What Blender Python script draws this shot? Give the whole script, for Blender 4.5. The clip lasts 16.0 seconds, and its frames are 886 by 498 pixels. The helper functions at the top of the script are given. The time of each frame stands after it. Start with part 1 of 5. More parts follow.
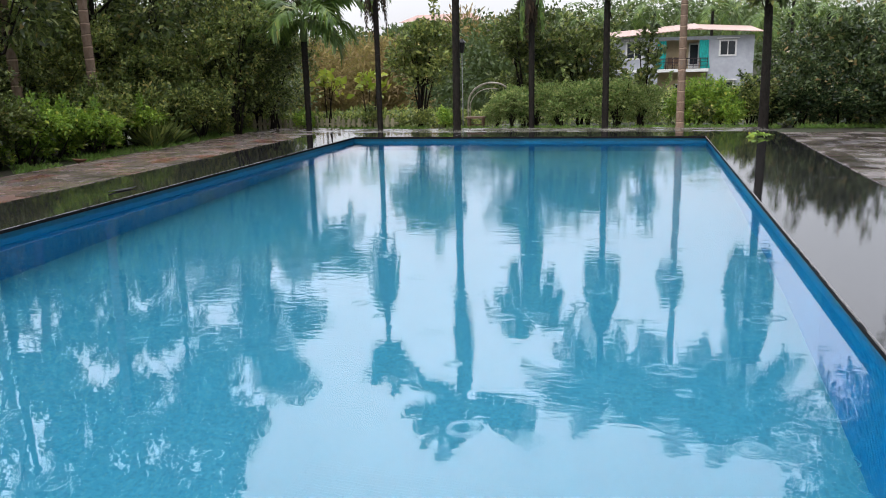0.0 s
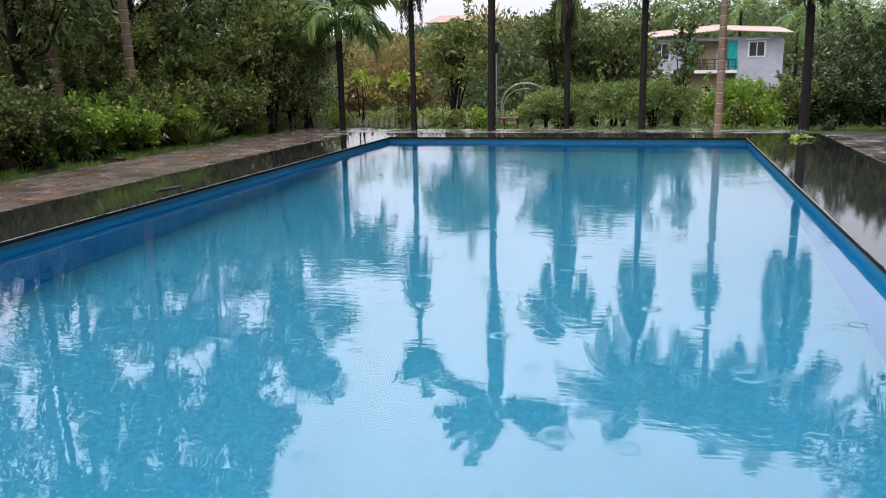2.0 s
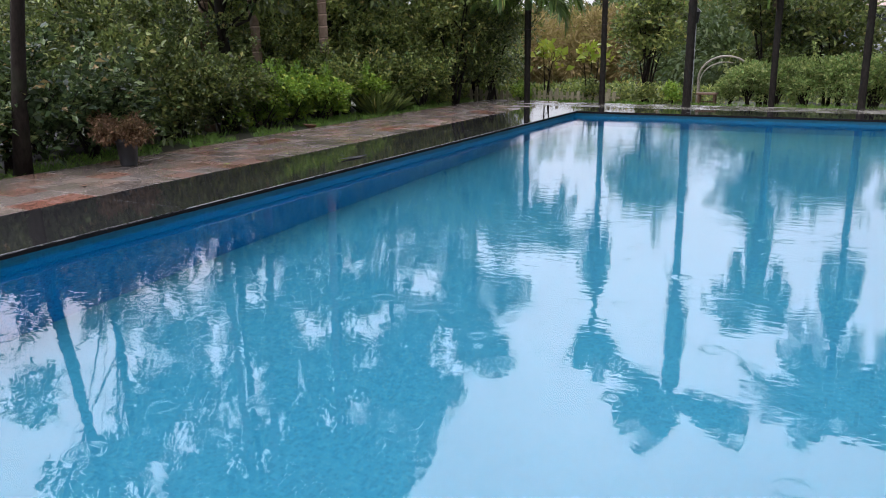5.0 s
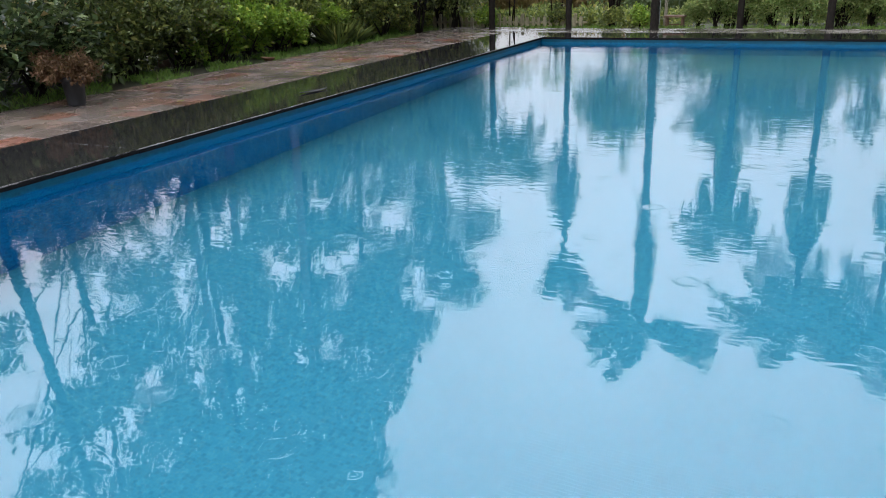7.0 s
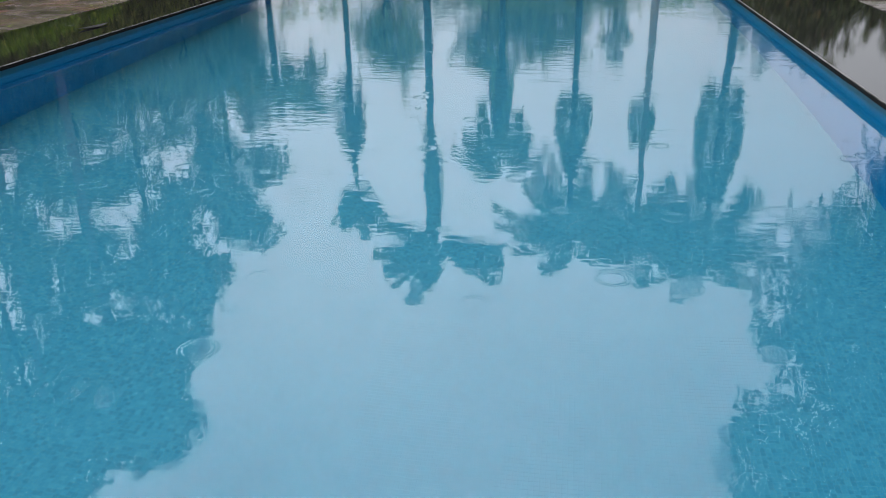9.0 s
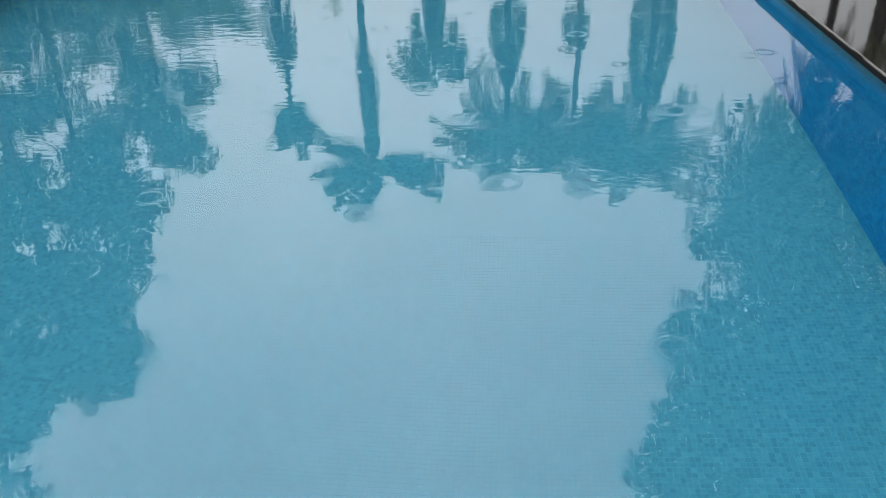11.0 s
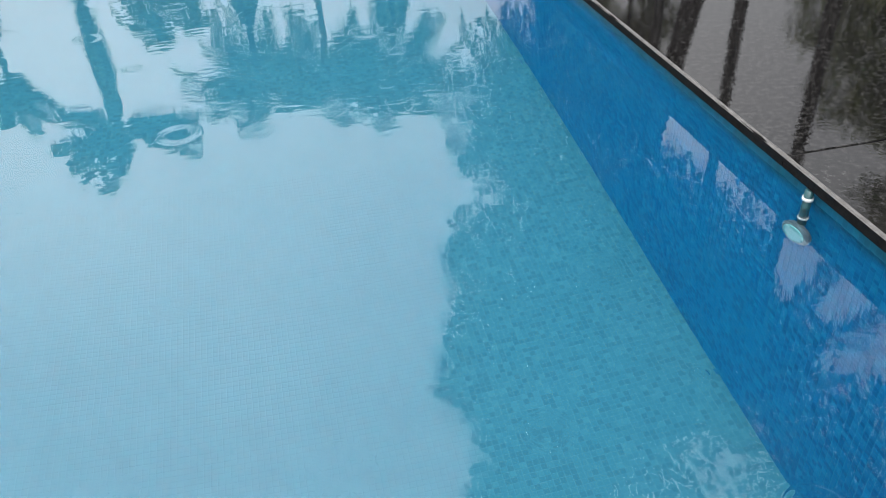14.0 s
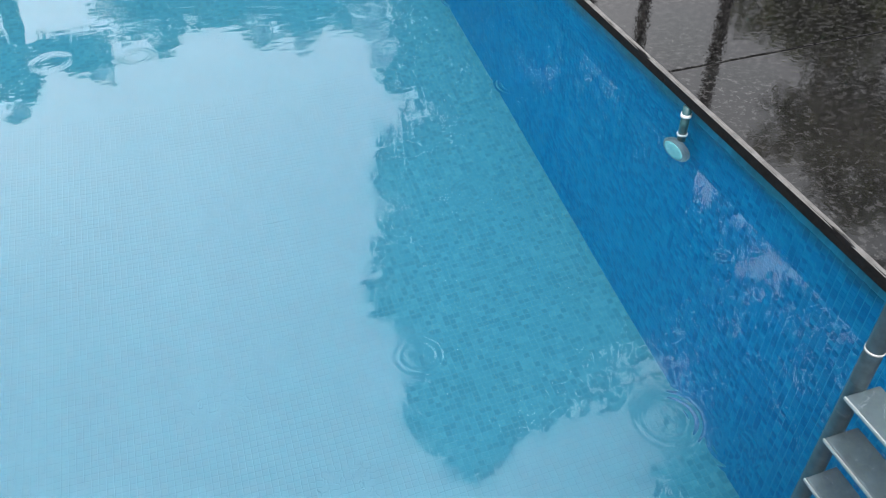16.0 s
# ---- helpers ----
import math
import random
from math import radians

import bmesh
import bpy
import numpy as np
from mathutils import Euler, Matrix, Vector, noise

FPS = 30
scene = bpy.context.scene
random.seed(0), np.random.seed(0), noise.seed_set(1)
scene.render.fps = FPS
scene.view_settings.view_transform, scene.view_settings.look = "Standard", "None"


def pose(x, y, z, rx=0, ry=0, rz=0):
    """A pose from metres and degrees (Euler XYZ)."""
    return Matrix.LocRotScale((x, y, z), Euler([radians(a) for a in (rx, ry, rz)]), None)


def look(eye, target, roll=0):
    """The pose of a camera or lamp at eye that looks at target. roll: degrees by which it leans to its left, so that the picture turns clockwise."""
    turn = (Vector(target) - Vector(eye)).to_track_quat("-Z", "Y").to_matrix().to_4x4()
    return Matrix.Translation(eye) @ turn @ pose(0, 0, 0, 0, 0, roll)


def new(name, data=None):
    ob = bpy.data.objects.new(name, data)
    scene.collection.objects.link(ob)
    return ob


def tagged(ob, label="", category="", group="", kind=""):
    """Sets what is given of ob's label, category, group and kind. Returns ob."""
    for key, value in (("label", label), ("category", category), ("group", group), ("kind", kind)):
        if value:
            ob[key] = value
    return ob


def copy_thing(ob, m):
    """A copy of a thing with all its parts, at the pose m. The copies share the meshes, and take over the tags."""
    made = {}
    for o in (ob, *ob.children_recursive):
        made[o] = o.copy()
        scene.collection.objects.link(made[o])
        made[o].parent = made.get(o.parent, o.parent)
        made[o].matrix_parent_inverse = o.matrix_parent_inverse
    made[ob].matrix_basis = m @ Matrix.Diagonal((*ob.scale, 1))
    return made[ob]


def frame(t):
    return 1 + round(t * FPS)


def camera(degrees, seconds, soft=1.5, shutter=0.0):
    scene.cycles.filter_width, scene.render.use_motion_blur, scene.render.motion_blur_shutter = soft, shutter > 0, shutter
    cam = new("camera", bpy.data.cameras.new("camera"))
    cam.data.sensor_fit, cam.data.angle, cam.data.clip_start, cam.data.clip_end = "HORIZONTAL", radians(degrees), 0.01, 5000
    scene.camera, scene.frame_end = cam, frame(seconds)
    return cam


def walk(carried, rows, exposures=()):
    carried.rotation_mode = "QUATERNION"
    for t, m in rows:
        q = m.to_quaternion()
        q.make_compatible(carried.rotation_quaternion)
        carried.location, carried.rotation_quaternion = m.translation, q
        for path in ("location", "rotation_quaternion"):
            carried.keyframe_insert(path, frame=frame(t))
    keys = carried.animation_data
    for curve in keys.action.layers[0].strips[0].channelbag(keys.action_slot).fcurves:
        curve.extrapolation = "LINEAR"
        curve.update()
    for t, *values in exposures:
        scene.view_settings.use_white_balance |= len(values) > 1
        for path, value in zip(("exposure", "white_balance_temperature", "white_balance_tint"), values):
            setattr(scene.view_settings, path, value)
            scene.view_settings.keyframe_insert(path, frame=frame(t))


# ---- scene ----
cam = camera(58.0, 16.0, soft=1.0)
SKY_LOW, SKY_HIGH = 0.86, 2.8
SKY_TINT = (1.01, 0.985, 0.985)
WATER_GLOSS = 1.55
FLOOR_COLOURS = ((0.026, 0.180, 0.272), (0.034, 0.214, 0.315), (0.050, 0.248, 0.350), (0.046, 0.240, 0.340))
WALL_COLOURS = ((0.001, 0.130, 0.33), (0.002, 0.186, 0.415), (0.006, 0.25, 0.48), (0.02, 0.275, 0.49))
EXPOSURES = [(0.0, -0.06, 6180, 12), (2.5, -0.06, 6020, 15), (4.5, -0.06, 5980, 16), (7.0, -0.13, 6080, 11), (9.0, -0.46, 6300, 10), (11.5, -0.47, 6600, 8), (12.5, -0.45, 6600, 8), (14.0, -0.22, 6600, 9), (16.0, -0.04, 6520, 9)]
PATH = [
    (0, (0.117, -0.567, 1.526), (-0.355, 1.324, 1.08), -1.4),
    (0.5, (-0.01, -0.608, 1.522), (-0.496, 1.28, 1.077), -1.4),
    (1, (-0.129, -0.618, 1.519), (-0.629, 1.266, 1.075), -1.4),
    (1.5, (-0.217, -0.638, 1.515), (-0.721, 1.246, 1.073), -1.4),
    (2, (-0.225, -0.575, 1.523), (-0.745, 1.305, 1.079), -1.2),
    (2.5, (-0.199, -0.428, 1.538), (-0.794, 1.428, 1.09), -0.7),
    (3, (-0.249, -0.323, 1.53), (-0.933, 1.502, 1.078), -0.5),
    (3.5, (-0.323, -0.26, 1.534), (-1.107, 1.522, 1.077), -0.2),
    (4, (-0.4, -0.237, 1.529), (-1.268, 1.504, 1.064), -0.3),
    (4.5, (-0.482, -0.217, 1.526), (-1.392, 1.497, 1.043), -0.6),
    (7, (-0.589, 0.028, 1.485), (-1.414, 1.723, 0.818), -1.9),
    (7.5, (-0.697, -0.084, 1.475), (-1.36, 1.655, 0.742), -2.0),
    (8, (-0.829, -0.245, 1.457), (-1.335, 1.533, 0.693), -1.7),
    (8.5, (-0.878, -0.371, 1.458), (-1.254, 1.422, 0.657), -0.9),
    (9, (-0.866, -0.465, 1.465), (-1.158, 1.335, 0.645), -1.0),
    (11.5, (-0.568, -0.448, 1.407), (-0.678, 1.256, 0.366), -1.4),
    (12.5, (-0.556, -0.373, 1.304), (-0.477, 1.323, 0.247), 0.3),
    (13.5, (-0.348, -0.318, 1.31), (-0.095, 1.323, 0.195), -0.7),
    (14, (-0.197, -0.31, 1.338), (0.129, 1.289, 0.182), -2.8),
    (14.5, (-0.122, -0.311, 1.335), (0.293, 1.248, 0.152), -2.3),
    (15, (-0.067, -0.34, 1.331), (0.42, 1.176, 0.12), -0.1),
    (15.5, (-0.05, -0.356, 1.322), (0.447, 1.129, 0.079), -0.5),
    (16, (-0.029, -0.336, 1.344), (0.409, 1.102, 0.025), -1.4),
]
walk(cam, [(t, look(eye, target, roll)) for t, eye, target, roll in PATH], EXPOSURES)

# ---- world and light ----
# An overcast, rainy noon: a pale cloud deck that brightens towards the zenith and is duller in the east.
SUN_EL, SUN_AZ = 62.0, 200.0
world = bpy.data.worlds.new("overcast_sky")
scene.world = world
world.use_nodes = True
wn, wl = world.node_tree.nodes, world.node_tree.links
wn.clear()
w_out = wn.new("ShaderNodeOutputWorld")
w_bg = wn.new("ShaderNodeBackground")
w_sky = wn.new("ShaderNodeTexSky")
w_sky.sky_type = "NISHITA"
w_sky.sun_disc = False
w_sky.sun_elevation, w_sky.sun_rotation = radians(SUN_EL), radians(SUN_AZ)
w_sky.air_density, w_sky.dust_density = 1.0, 4.0
w_co = wn.new("ShaderNodeTexCoord")
w_sep = wn.new("ShaderNodeSeparateXYZ")
wl.new(w_co.outputs["Generated"], w_sep.inputs[0])
w_ramp = wn.new("ShaderNodeMapRange")
w_ramp.interpolation_type = "SMOOTHSTEP"
w_ramp.inputs["From Min"].default_value, w_ramp.inputs["From Max"].default_value = 0.0, 0.6
w_ramp.inputs["To Min"].default_value, w_ramp.inputs["To Max"].default_value = SKY_LOW, SKY_HIGH
wl.new(w_sep.outputs["Z"], w_ramp.inputs["Value"])
w_noise = wn.new("ShaderNodeTexNoise")
w_noise.inputs["Scale"].default_value, w_noise.inputs["Detail"].default_value = 2.2, 4.0
wl.new(w_co.outputs["Generated"], w_noise.inputs["Vector"])
w_cl = wn.new("ShaderNodeMapRange")
w_cl.inputs["From Min"].default_value, w_cl.inputs["From Max"].default_value = 0.3, 0.7
w_cl.inputs["To Min"].default_value, w_cl.inputs["To Max"].default_value = 0.86, 1.1
wl.new(w_noise.outputs["Fac"], w_cl.inputs["Value"])
w_mul = wn.new("ShaderNodeMath")
w_mul.operation = "MULTIPLY"
wl.new(w_ramp.outputs[0], w_mul.inputs[0])
wl.new(w_cl.outputs[0], w_mul.inputs[1])
w_col = wn.new("ShaderNodeVectorMath")
w_col.operation = "SCALE"
w_col.inputs[0].default_value = SKY_TINT
w_east = wn.new("ShaderNodeMapRange")
w_east.interpolation_type = "SMOOTHSTEP"
w_east.inputs["From Min"].default_value, w_east.inputs["From Max"].default_value = -0.1, 0.7
w_east.inputs["To Min"].default_value, w_east.inputs["To Max"].default_value = 1.05, 0.45
wl.new(w_sep.outputs["X"], w_east.inputs["Value"])
w_dim = wn.new("ShaderNodeMath")
w_dim.operation = "MULTIPLY"
wl.new(w_mul.outputs[0], w_dim.inputs[0])
wl.new(w_east.outputs[0], w_dim.inputs[1])
wl.new(w_dim.outputs[0], w_col.inputs["Scale"])
w_sc = wn.new("ShaderNodeVectorMath")
w_sc.operation = "SCALE"
w_sc.inputs["Scale"].default_value = 0.05
wl.new(w_sky.outputs[0], w_sc.inputs[0])
w_add = wn.new("ShaderNodeVectorMath")
w_add.operation = "ADD"
wl.new(w_col.outputs[0], w_add.inputs[0])
wl.new(w_sc.outputs[0], w_add.inputs[1])
wl.new(w_add.outputs[0], w_bg.inputs["Color"])
w_bg.inputs["Strength"].default_value = 1.0
wl.new(w_bg.outputs[0], w_out.inputs[0])

sun_data = bpy.data.lights.new("sun", "SUN")
sun_data.energy, sun_data.angle, sun_data.color = 1.5, radians(25), (1.0, 0.97, 0.92)
sun = new("sun", sun_data)
sun.matrix_world = look((0, 0, 30), Vector((0, 0, 30)) - 10 * Vector((
    math.sin(radians(SUN_AZ)) * math.cos(radians(SUN_EL)),
    math.cos(radians(SUN_AZ)) * math.cos(radians(SUN_EL)), math.sin(radians(SUN_EL)))))

# ---- materials ----


class Mat:
    """A small builder for node materials."""

    def __init__(self, name):
        self.m = bpy.data.materials.new(name)
        self.m.use_nodes = True
        self.n, self.l = self.m.node_tree.nodes, self.m.node_tree.links
        self.b = self.n["Principled BSDF"]
        self.out = self.n["Material Output"]

    def node(self, kind, **vals):
        nd = self.n.new(kind)
        for k, v in vals.items():
            nd.inputs[k].default_value = v
        return nd

    def link(self, a, b):
        self.l.new(a, b)
        return b

    def pos(self):
        return self.node("ShaderNodeNewGeometry").outputs["Position"]

    def obj(self):
        return self.node("ShaderNodeTexCoord").outputs["Object"]

    def noise(self, vec, scale, detail=3.0, rough=0.55):
        nd = self.node("ShaderNodeTexNoise", Scale=scale, Detail=detail, Roughness=rough)
        self.l.new(vec, nd.inputs["Vector"])
        return nd.outputs["Fac"]

    def math(self, op, a, b=None, clamp=False):
        nd = self.n.new("ShaderNodeMath")
        nd.operation, nd.use_clamp = op, clamp
        for i, v in enumerate((a, b)):
            if v is None:
                continue
            if isinstance(v, (int, float)):
                nd.inputs[i].default_value = v
            else:
                self.l.new(v, nd.inputs[i])
        return nd.outputs[0]

    def ramp(self, fac, stops, interp="LINEAR"):
        nd = self.n.new("ShaderNodeValToRGB")
        cr = nd.color_ramp
        cr.interpolation = interp
        while len(cr.elements) < len(stops):
            cr.elements.new(0.5)
        for e, (p, c) in zip(cr.elements, stops):
            e.position = p
            e.color = (*c, 1.0) if len(c) == 3 else c
        self.l.new(fac, nd.inputs[0])
        return nd.outputs[0]

    def mix(self, fac, a, b, blend="MIX"):
        nd = self.n.new("ShaderNodeMix")
        nd.data_type, nd.blend_type = "RGBA", blend
        for i, v in ((0, fac), (6, a), (7, b)):
            if isinstance(v, (int, float)):
                nd.inputs[i].default_value = v
            elif isinstance(v, tuple):
                nd.inputs[i].default_value = (*v, 1.0)
            else:
                self.l.new(v, nd.inputs[i])
        return nd.outputs[2]

    def maprange(self, v, a, b, c, d):
        nd = self.n.new("ShaderNodeMapRange")
        for i, x in enumerate((a, b, c, d)):
            nd.inputs[i + 1].default_value = x
        self.l.new(v, nd.inputs[0])
        return nd.outputs[0]

    def set(self, **kw):
        for k, v in kw.items():
            s = self.b.inputs[k.replace("_", " ")]
            if isinstance(v, (int, float)):
                s.default_value = v
            elif isinstance(v, tuple):
                s.default_value = (*v, 1.0)
            else:
                self.l.new(v, s)
        return self

    def bump(self, height, distance=0.01, strength=1.0):
        nd = self.node("ShaderNodeBump", Strength=strength, Distance=distance)
        self.l.new(height, nd.inputs["Height"])
        self.l.new(nd.outputs[0], self.b.inputs["Normal"])
        return self


PITCH = 0.0265          # mosaic module
GROUT = 0.0022


def mosaic(name, dark, mid, light, grout, scum_shade=False):
    """Glass mosaic: every tile takes its own shade from its place."""
    k = Mat(name)
    p = k.node("ShaderNodeVectorMath")
    p.operation = "ADD"
    p.inputs[1].default_value = (0.015, 0.0, 0.0)
    k.link(k.pos(), p.inputs[0])
    s = k.node("ShaderNodeVectorMath")
    s.operation = "SCALE"
    s.inputs["Scale"].default_value = 1.0 / PITCH
    k.link(p.outputs[0], s.inputs[0])
    fl = k.node("ShaderNodeVectorMath")
    fl.operation = "FLOOR"
    k.link(s.outputs[0], fl.inputs[0])
    fr = k.node("ShaderNodeVectorMath")
    fr.operation = "FRACTION"
    k.link(s.outputs[0], fr.inputs[0])
    wn_ = k.n.new("ShaderNodeTexWhiteNoise")
    k.link(fl.outputs[0], wn_.inputs["Vector"])
    col = k.ramp(wn_.outputs["Value"], [(0.0, dark), (0.24, dark), (0.34, mid), (0.75, mid), (1.0, light)])
    # broad uneven cast from scale and dirt
    big = k.noise(k.pos(), 1.1, 3.0)
    col = k.mix(k.maprange(big, 0.35, 0.7, 0.0, 0.22), col, light)
    sep = k.node("ShaderNodeSeparateXYZ")
    k.link(fr.outputs[0], sep.inputs[0])
    g = 0.5 * GROUT / PITCH
    edge = None
    for ax in "XYZ":
        d = k.math("ABSOLUTE", k.math("SUBTRACT", sep.outputs[ax], 0.5))
        e = k.math("GREATER_THAN", d, 0.5 - g)
        edge = e if edge is None else k.math("MAXIMUM", edge, e)
    col = k.mix(edge, col, grout)
    if scum_shade:
        # ragged greenish algae and dirt at the waterline, with the coping's shade painted in
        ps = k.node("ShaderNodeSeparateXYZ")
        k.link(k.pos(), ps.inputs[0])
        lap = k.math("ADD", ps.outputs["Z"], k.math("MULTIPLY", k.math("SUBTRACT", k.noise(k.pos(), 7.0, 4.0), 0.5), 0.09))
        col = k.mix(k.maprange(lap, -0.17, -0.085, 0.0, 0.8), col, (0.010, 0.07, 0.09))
    k.set(Base_Color=col, Roughness=0.3, Specular_IOR_Level=0.2)
    k.bump(k.math("SUBTRACT", 1.0, edge), 0.0006, 0.25)
    return k.m


M_FLOOR = mosaic("floor_mosaic", *FLOOR_COLOURS)
M_WALL = mosaic("wall_mosaic", *WALL_COLOURS, scum_shade=True)


def water_material():
    k = Mat("pool_water")
    P = k.pos()
    # slow uneven swell, stretched by the breeze, and fine shiver
    sq = k.node("ShaderNodeMapping")
    sq.inputs["Scale"].default_value = (0.45, 1.0, 1.0)
    k.link(P, sq.inputs["Vector"])
    S = sq.outputs[0]
    h1 = k.math("MULTIPLY", k.noise(P, 1.6, 2.0), 0.0010)
    h2 = k.math("MULTIPLY", k.noise(S, 10.0, 2.0), 0.0004)
    calm = k.maprange(k.noise(P, 0.55, 2.0), 0.42, 0.62, 0.5, 1.4)
    py = k.node("ShaderNodeSeparateXYZ")
    k.link(P, py.inputs[0])
    wind = k.maprange(py.outputs["Y"], 2.0, 12.0, 0.7, 3.2)
    fade = k.maprange(py.outputs["Y"], 5.0, 10.0, 1.0, 0.0)
    h = k.math("ADD", k.math("MULTIPLY", h1, calm), k.math("MULTIPLY", k.math("MULTIPLY", h2, calm), wind))
    gust = k.maprange(py.outputs["Y"], 2.0, 13.0, 0.0003, 0.0022)
    h = k.math("ADD", h, k.math("MULTIPLY", k.math("MULTIPLY", k.noise(S, 15.0, 2.0), calm), gust))
    # the far water shivers too finely to tell the ripples apart
    shiver = k.maprange(py.outputs["Y"], 2.5, 13.0, 0.0, 0.05)
    # rings of rain drops
    for scale, amp, seed in ((1.15, 0.00042, 0.0), (0.8, 0.00048, 7.3), (1.9, 0.0003, 3.7), (2.3, 0.0003, 11.9)):
        off = k.node("ShaderNodeVectorMath")
        off.operation = "ADD"
        off.inputs[1].default_value = (seed, seed * 1.7, 0.13)
        k.link(P, off.inputs[0])
        v = k.node("ShaderNodeTexVoronoi", Scale=scale)
        v.voronoi_dimensions = "2D"
        k.link(off.outputs[0], v.inputs["Vector"])
        d = k.math("DIVIDE", v.outputs["Distance"], scale)
        cs = k.node("ShaderNodeSeparateColor")
        k.link(v.outputs["Color"], cs.inputs[0])
        rad = k.maprange(cs.outputs[0], 0.0, 1.0, 0.015, 0.075)
        t = k.math("DIVIDE", k.math("SUBTRACT", d, rad), 0.017)
        env = k.math("EXPONENT", k.math("MULTIPLY", k.math("MULTIPLY", t, t), -1.0))
        wave = k.math("SINE", k.math("MULTIPLY", d, 2 * math.pi / 0.02))
        on = k.math("MULTIPLY", k.math("GREATER_THAN", cs.outputs[1], 0.6), k.math("MULTIPLY", fade, k.maprange(cs.outputs[2], 0.0, 1.0, 0.3, 1.0)))
        h = k.math("ADD", h, k.math("MULTIPLY", k.math("MULTIPLY", k.math("MULTIPLY", env, wave), on), amp))
    bmp = k.node("ShaderNodeBump", Strength=1.0, Distance=1.0)
    k.link(h, bmp.inputs["Height"])
    rf = k.node("ShaderNodeBsdfRefraction", Roughness=0.0, IOR=1.333)
    rf.inputs["Color"].default_value = (0.93, 0.985, 1.0, 1.0)
    gl = k.node("ShaderNodeBsdfGlossy", Roughness=0.0)
    gl.inputs["Color"].default_value = (1.0, 1.0, 1.0, 1.0)
    k.link(shiver, gl.inputs["Roughness"])
    fz = k.node("ShaderNodeFresnel", IOR=WATER_GLOSS)
    for q in (rf, gl, fz):
        k.link(bmp.outputs[0], q.inputs["Normal"])
    mx = k.node("ShaderNodeMixShader")
    k.link(fz.outputs[0], mx.inputs[0])
    k.link(rf.outputs[0], mx.inputs[1])
    k.link(gl.outputs[0], mx.inputs[2])
    k.link(mx.outputs[0], k.out.inputs[0])
    k.n.remove(k.b)
    return k.m


M_WATER = water_material()


def granite_material():
    """Dark polished granite under a film of rain."""
    k = Mat("wet_dark_granite")
    P = k.pos()
    sp = k.noise(P, 95.0, 2.0, 0.7)
    gr = k.noise(P, 42.0, 4.0, 0.72)
    col = k.ramp(gr, [(0.44, (0.003, 0.003, 0.0035)), (0.52, (0.009, 0.009, 0.0095)), (0.6, (0.038, 0.038, 0.039))])
    col = k.mix(k.maprange(sp, 0.6, 0.72, 0.0, 0.7), col, (0.07, 0.07, 0.07))
    st = k.noise(P, 1.3, 4.0)
    col = k.mix(k.maprange(st, 0.5, 0.72, 0.0, 0.5), col, (0.02, 0.019, 0.018))
    rnd = k.node("ShaderNodeObjectInfo").outputs["Random"]
    col = k.mix(k.maprange(rnd, 0.0, 1.0, 0.0, 0.3), col, (0.03, 0.03, 0.031))
    wet = k.noise(P, 0.9, 3.0)
    rg = k.maprange(wet, 0.35, 0.65, 0.0, 0.012)
    k.set(Base_Color=col, Roughness=rg, IOR=1.5, Specular_Tint=(0.88, 0.95, 1.0))
    hh = k.math("ADD", k.math("MULTIPLY", k.noise(P, 55.0, 3.0), 0.00014), k.math("MULTIPLY", k.noise(P, 9.0, 2.0), 0.00016))
    k.bump(hh, 1.0, 1.0)
    return k.m


M_GRANITE = granite_material()


def paver_material(name, stops, rough_lo=0.05, rough_hi=0.36):
    k = Mat(name)
    P = k.pos()
    rnd = k.node("ShaderNodeObjectInfo").outputs["Random"]
    col = k.ramp(rnd, stops)
    n1 = k.noise(P, 5.0, 5.0, 0.65)
    col = k.mix(k.maprange(n1, 0.45, 0.72, 0.0, 0.5), col, (0.03, 0.026, 0.022))
    n2 = k.noise(P, 60.0, 3.0)
    col = k.mix(k.maprange(n2, 0.5, 0.75, 0.0, 0.35), col, (0.22, 0.2, 0.18))
    moss = k.noise(P, 1.0, 3.0)
    col = k.mix(k.maprange(moss, 0.58, 0.75, 0.0, 0.45), col, (0.05, 0.06, 0.025))
    wet = k.noise(P, 1.7, 3.0)
    k.set(Base_Color=col, Roughness=k.maprange(wet, 0.4, 0.62, rough_lo, rough_hi))
    k.bump(k.noise(P, 45.0, 4.0), 0.002, 0.6)
    return k.m


M_PAVER_L = paver_material("wet_clay_pavers", [
    (0.0, (0.090, 0.075, 0.068)), (0.3, (0.203, 0.162, 0.135)), (0.55, (0.180, 0.154, 0.138)), (0.78, (0.232, 0.162, 0.126)),
    (0.92, (0.165, 0.085, 0.060)), (0.97, (0.200, 0.075, 0.048)), (1.0, (0.285, 0.255, 0.225))])
M_PAVER_R = paver_material("wet_grey_pavers", [
    (0.0, (0.036, 0.028, 0.027)), (0.3, (0.055, 0.040, 0.037)), (0.4, (0.125, 0.103, 0.090)), (0.8, (0.165, 0.142, 0.125)), (1.0, (0.21, 0.185, 0.165))])
M_PAVER_F = paver_material("pale_stone_pavers", [
    (0.0, (0.098, 0.094, 0.083)), (0.5, (0.150, 0.143, 0.124)), (1.0, (0.210, 0.199, 0.173))])


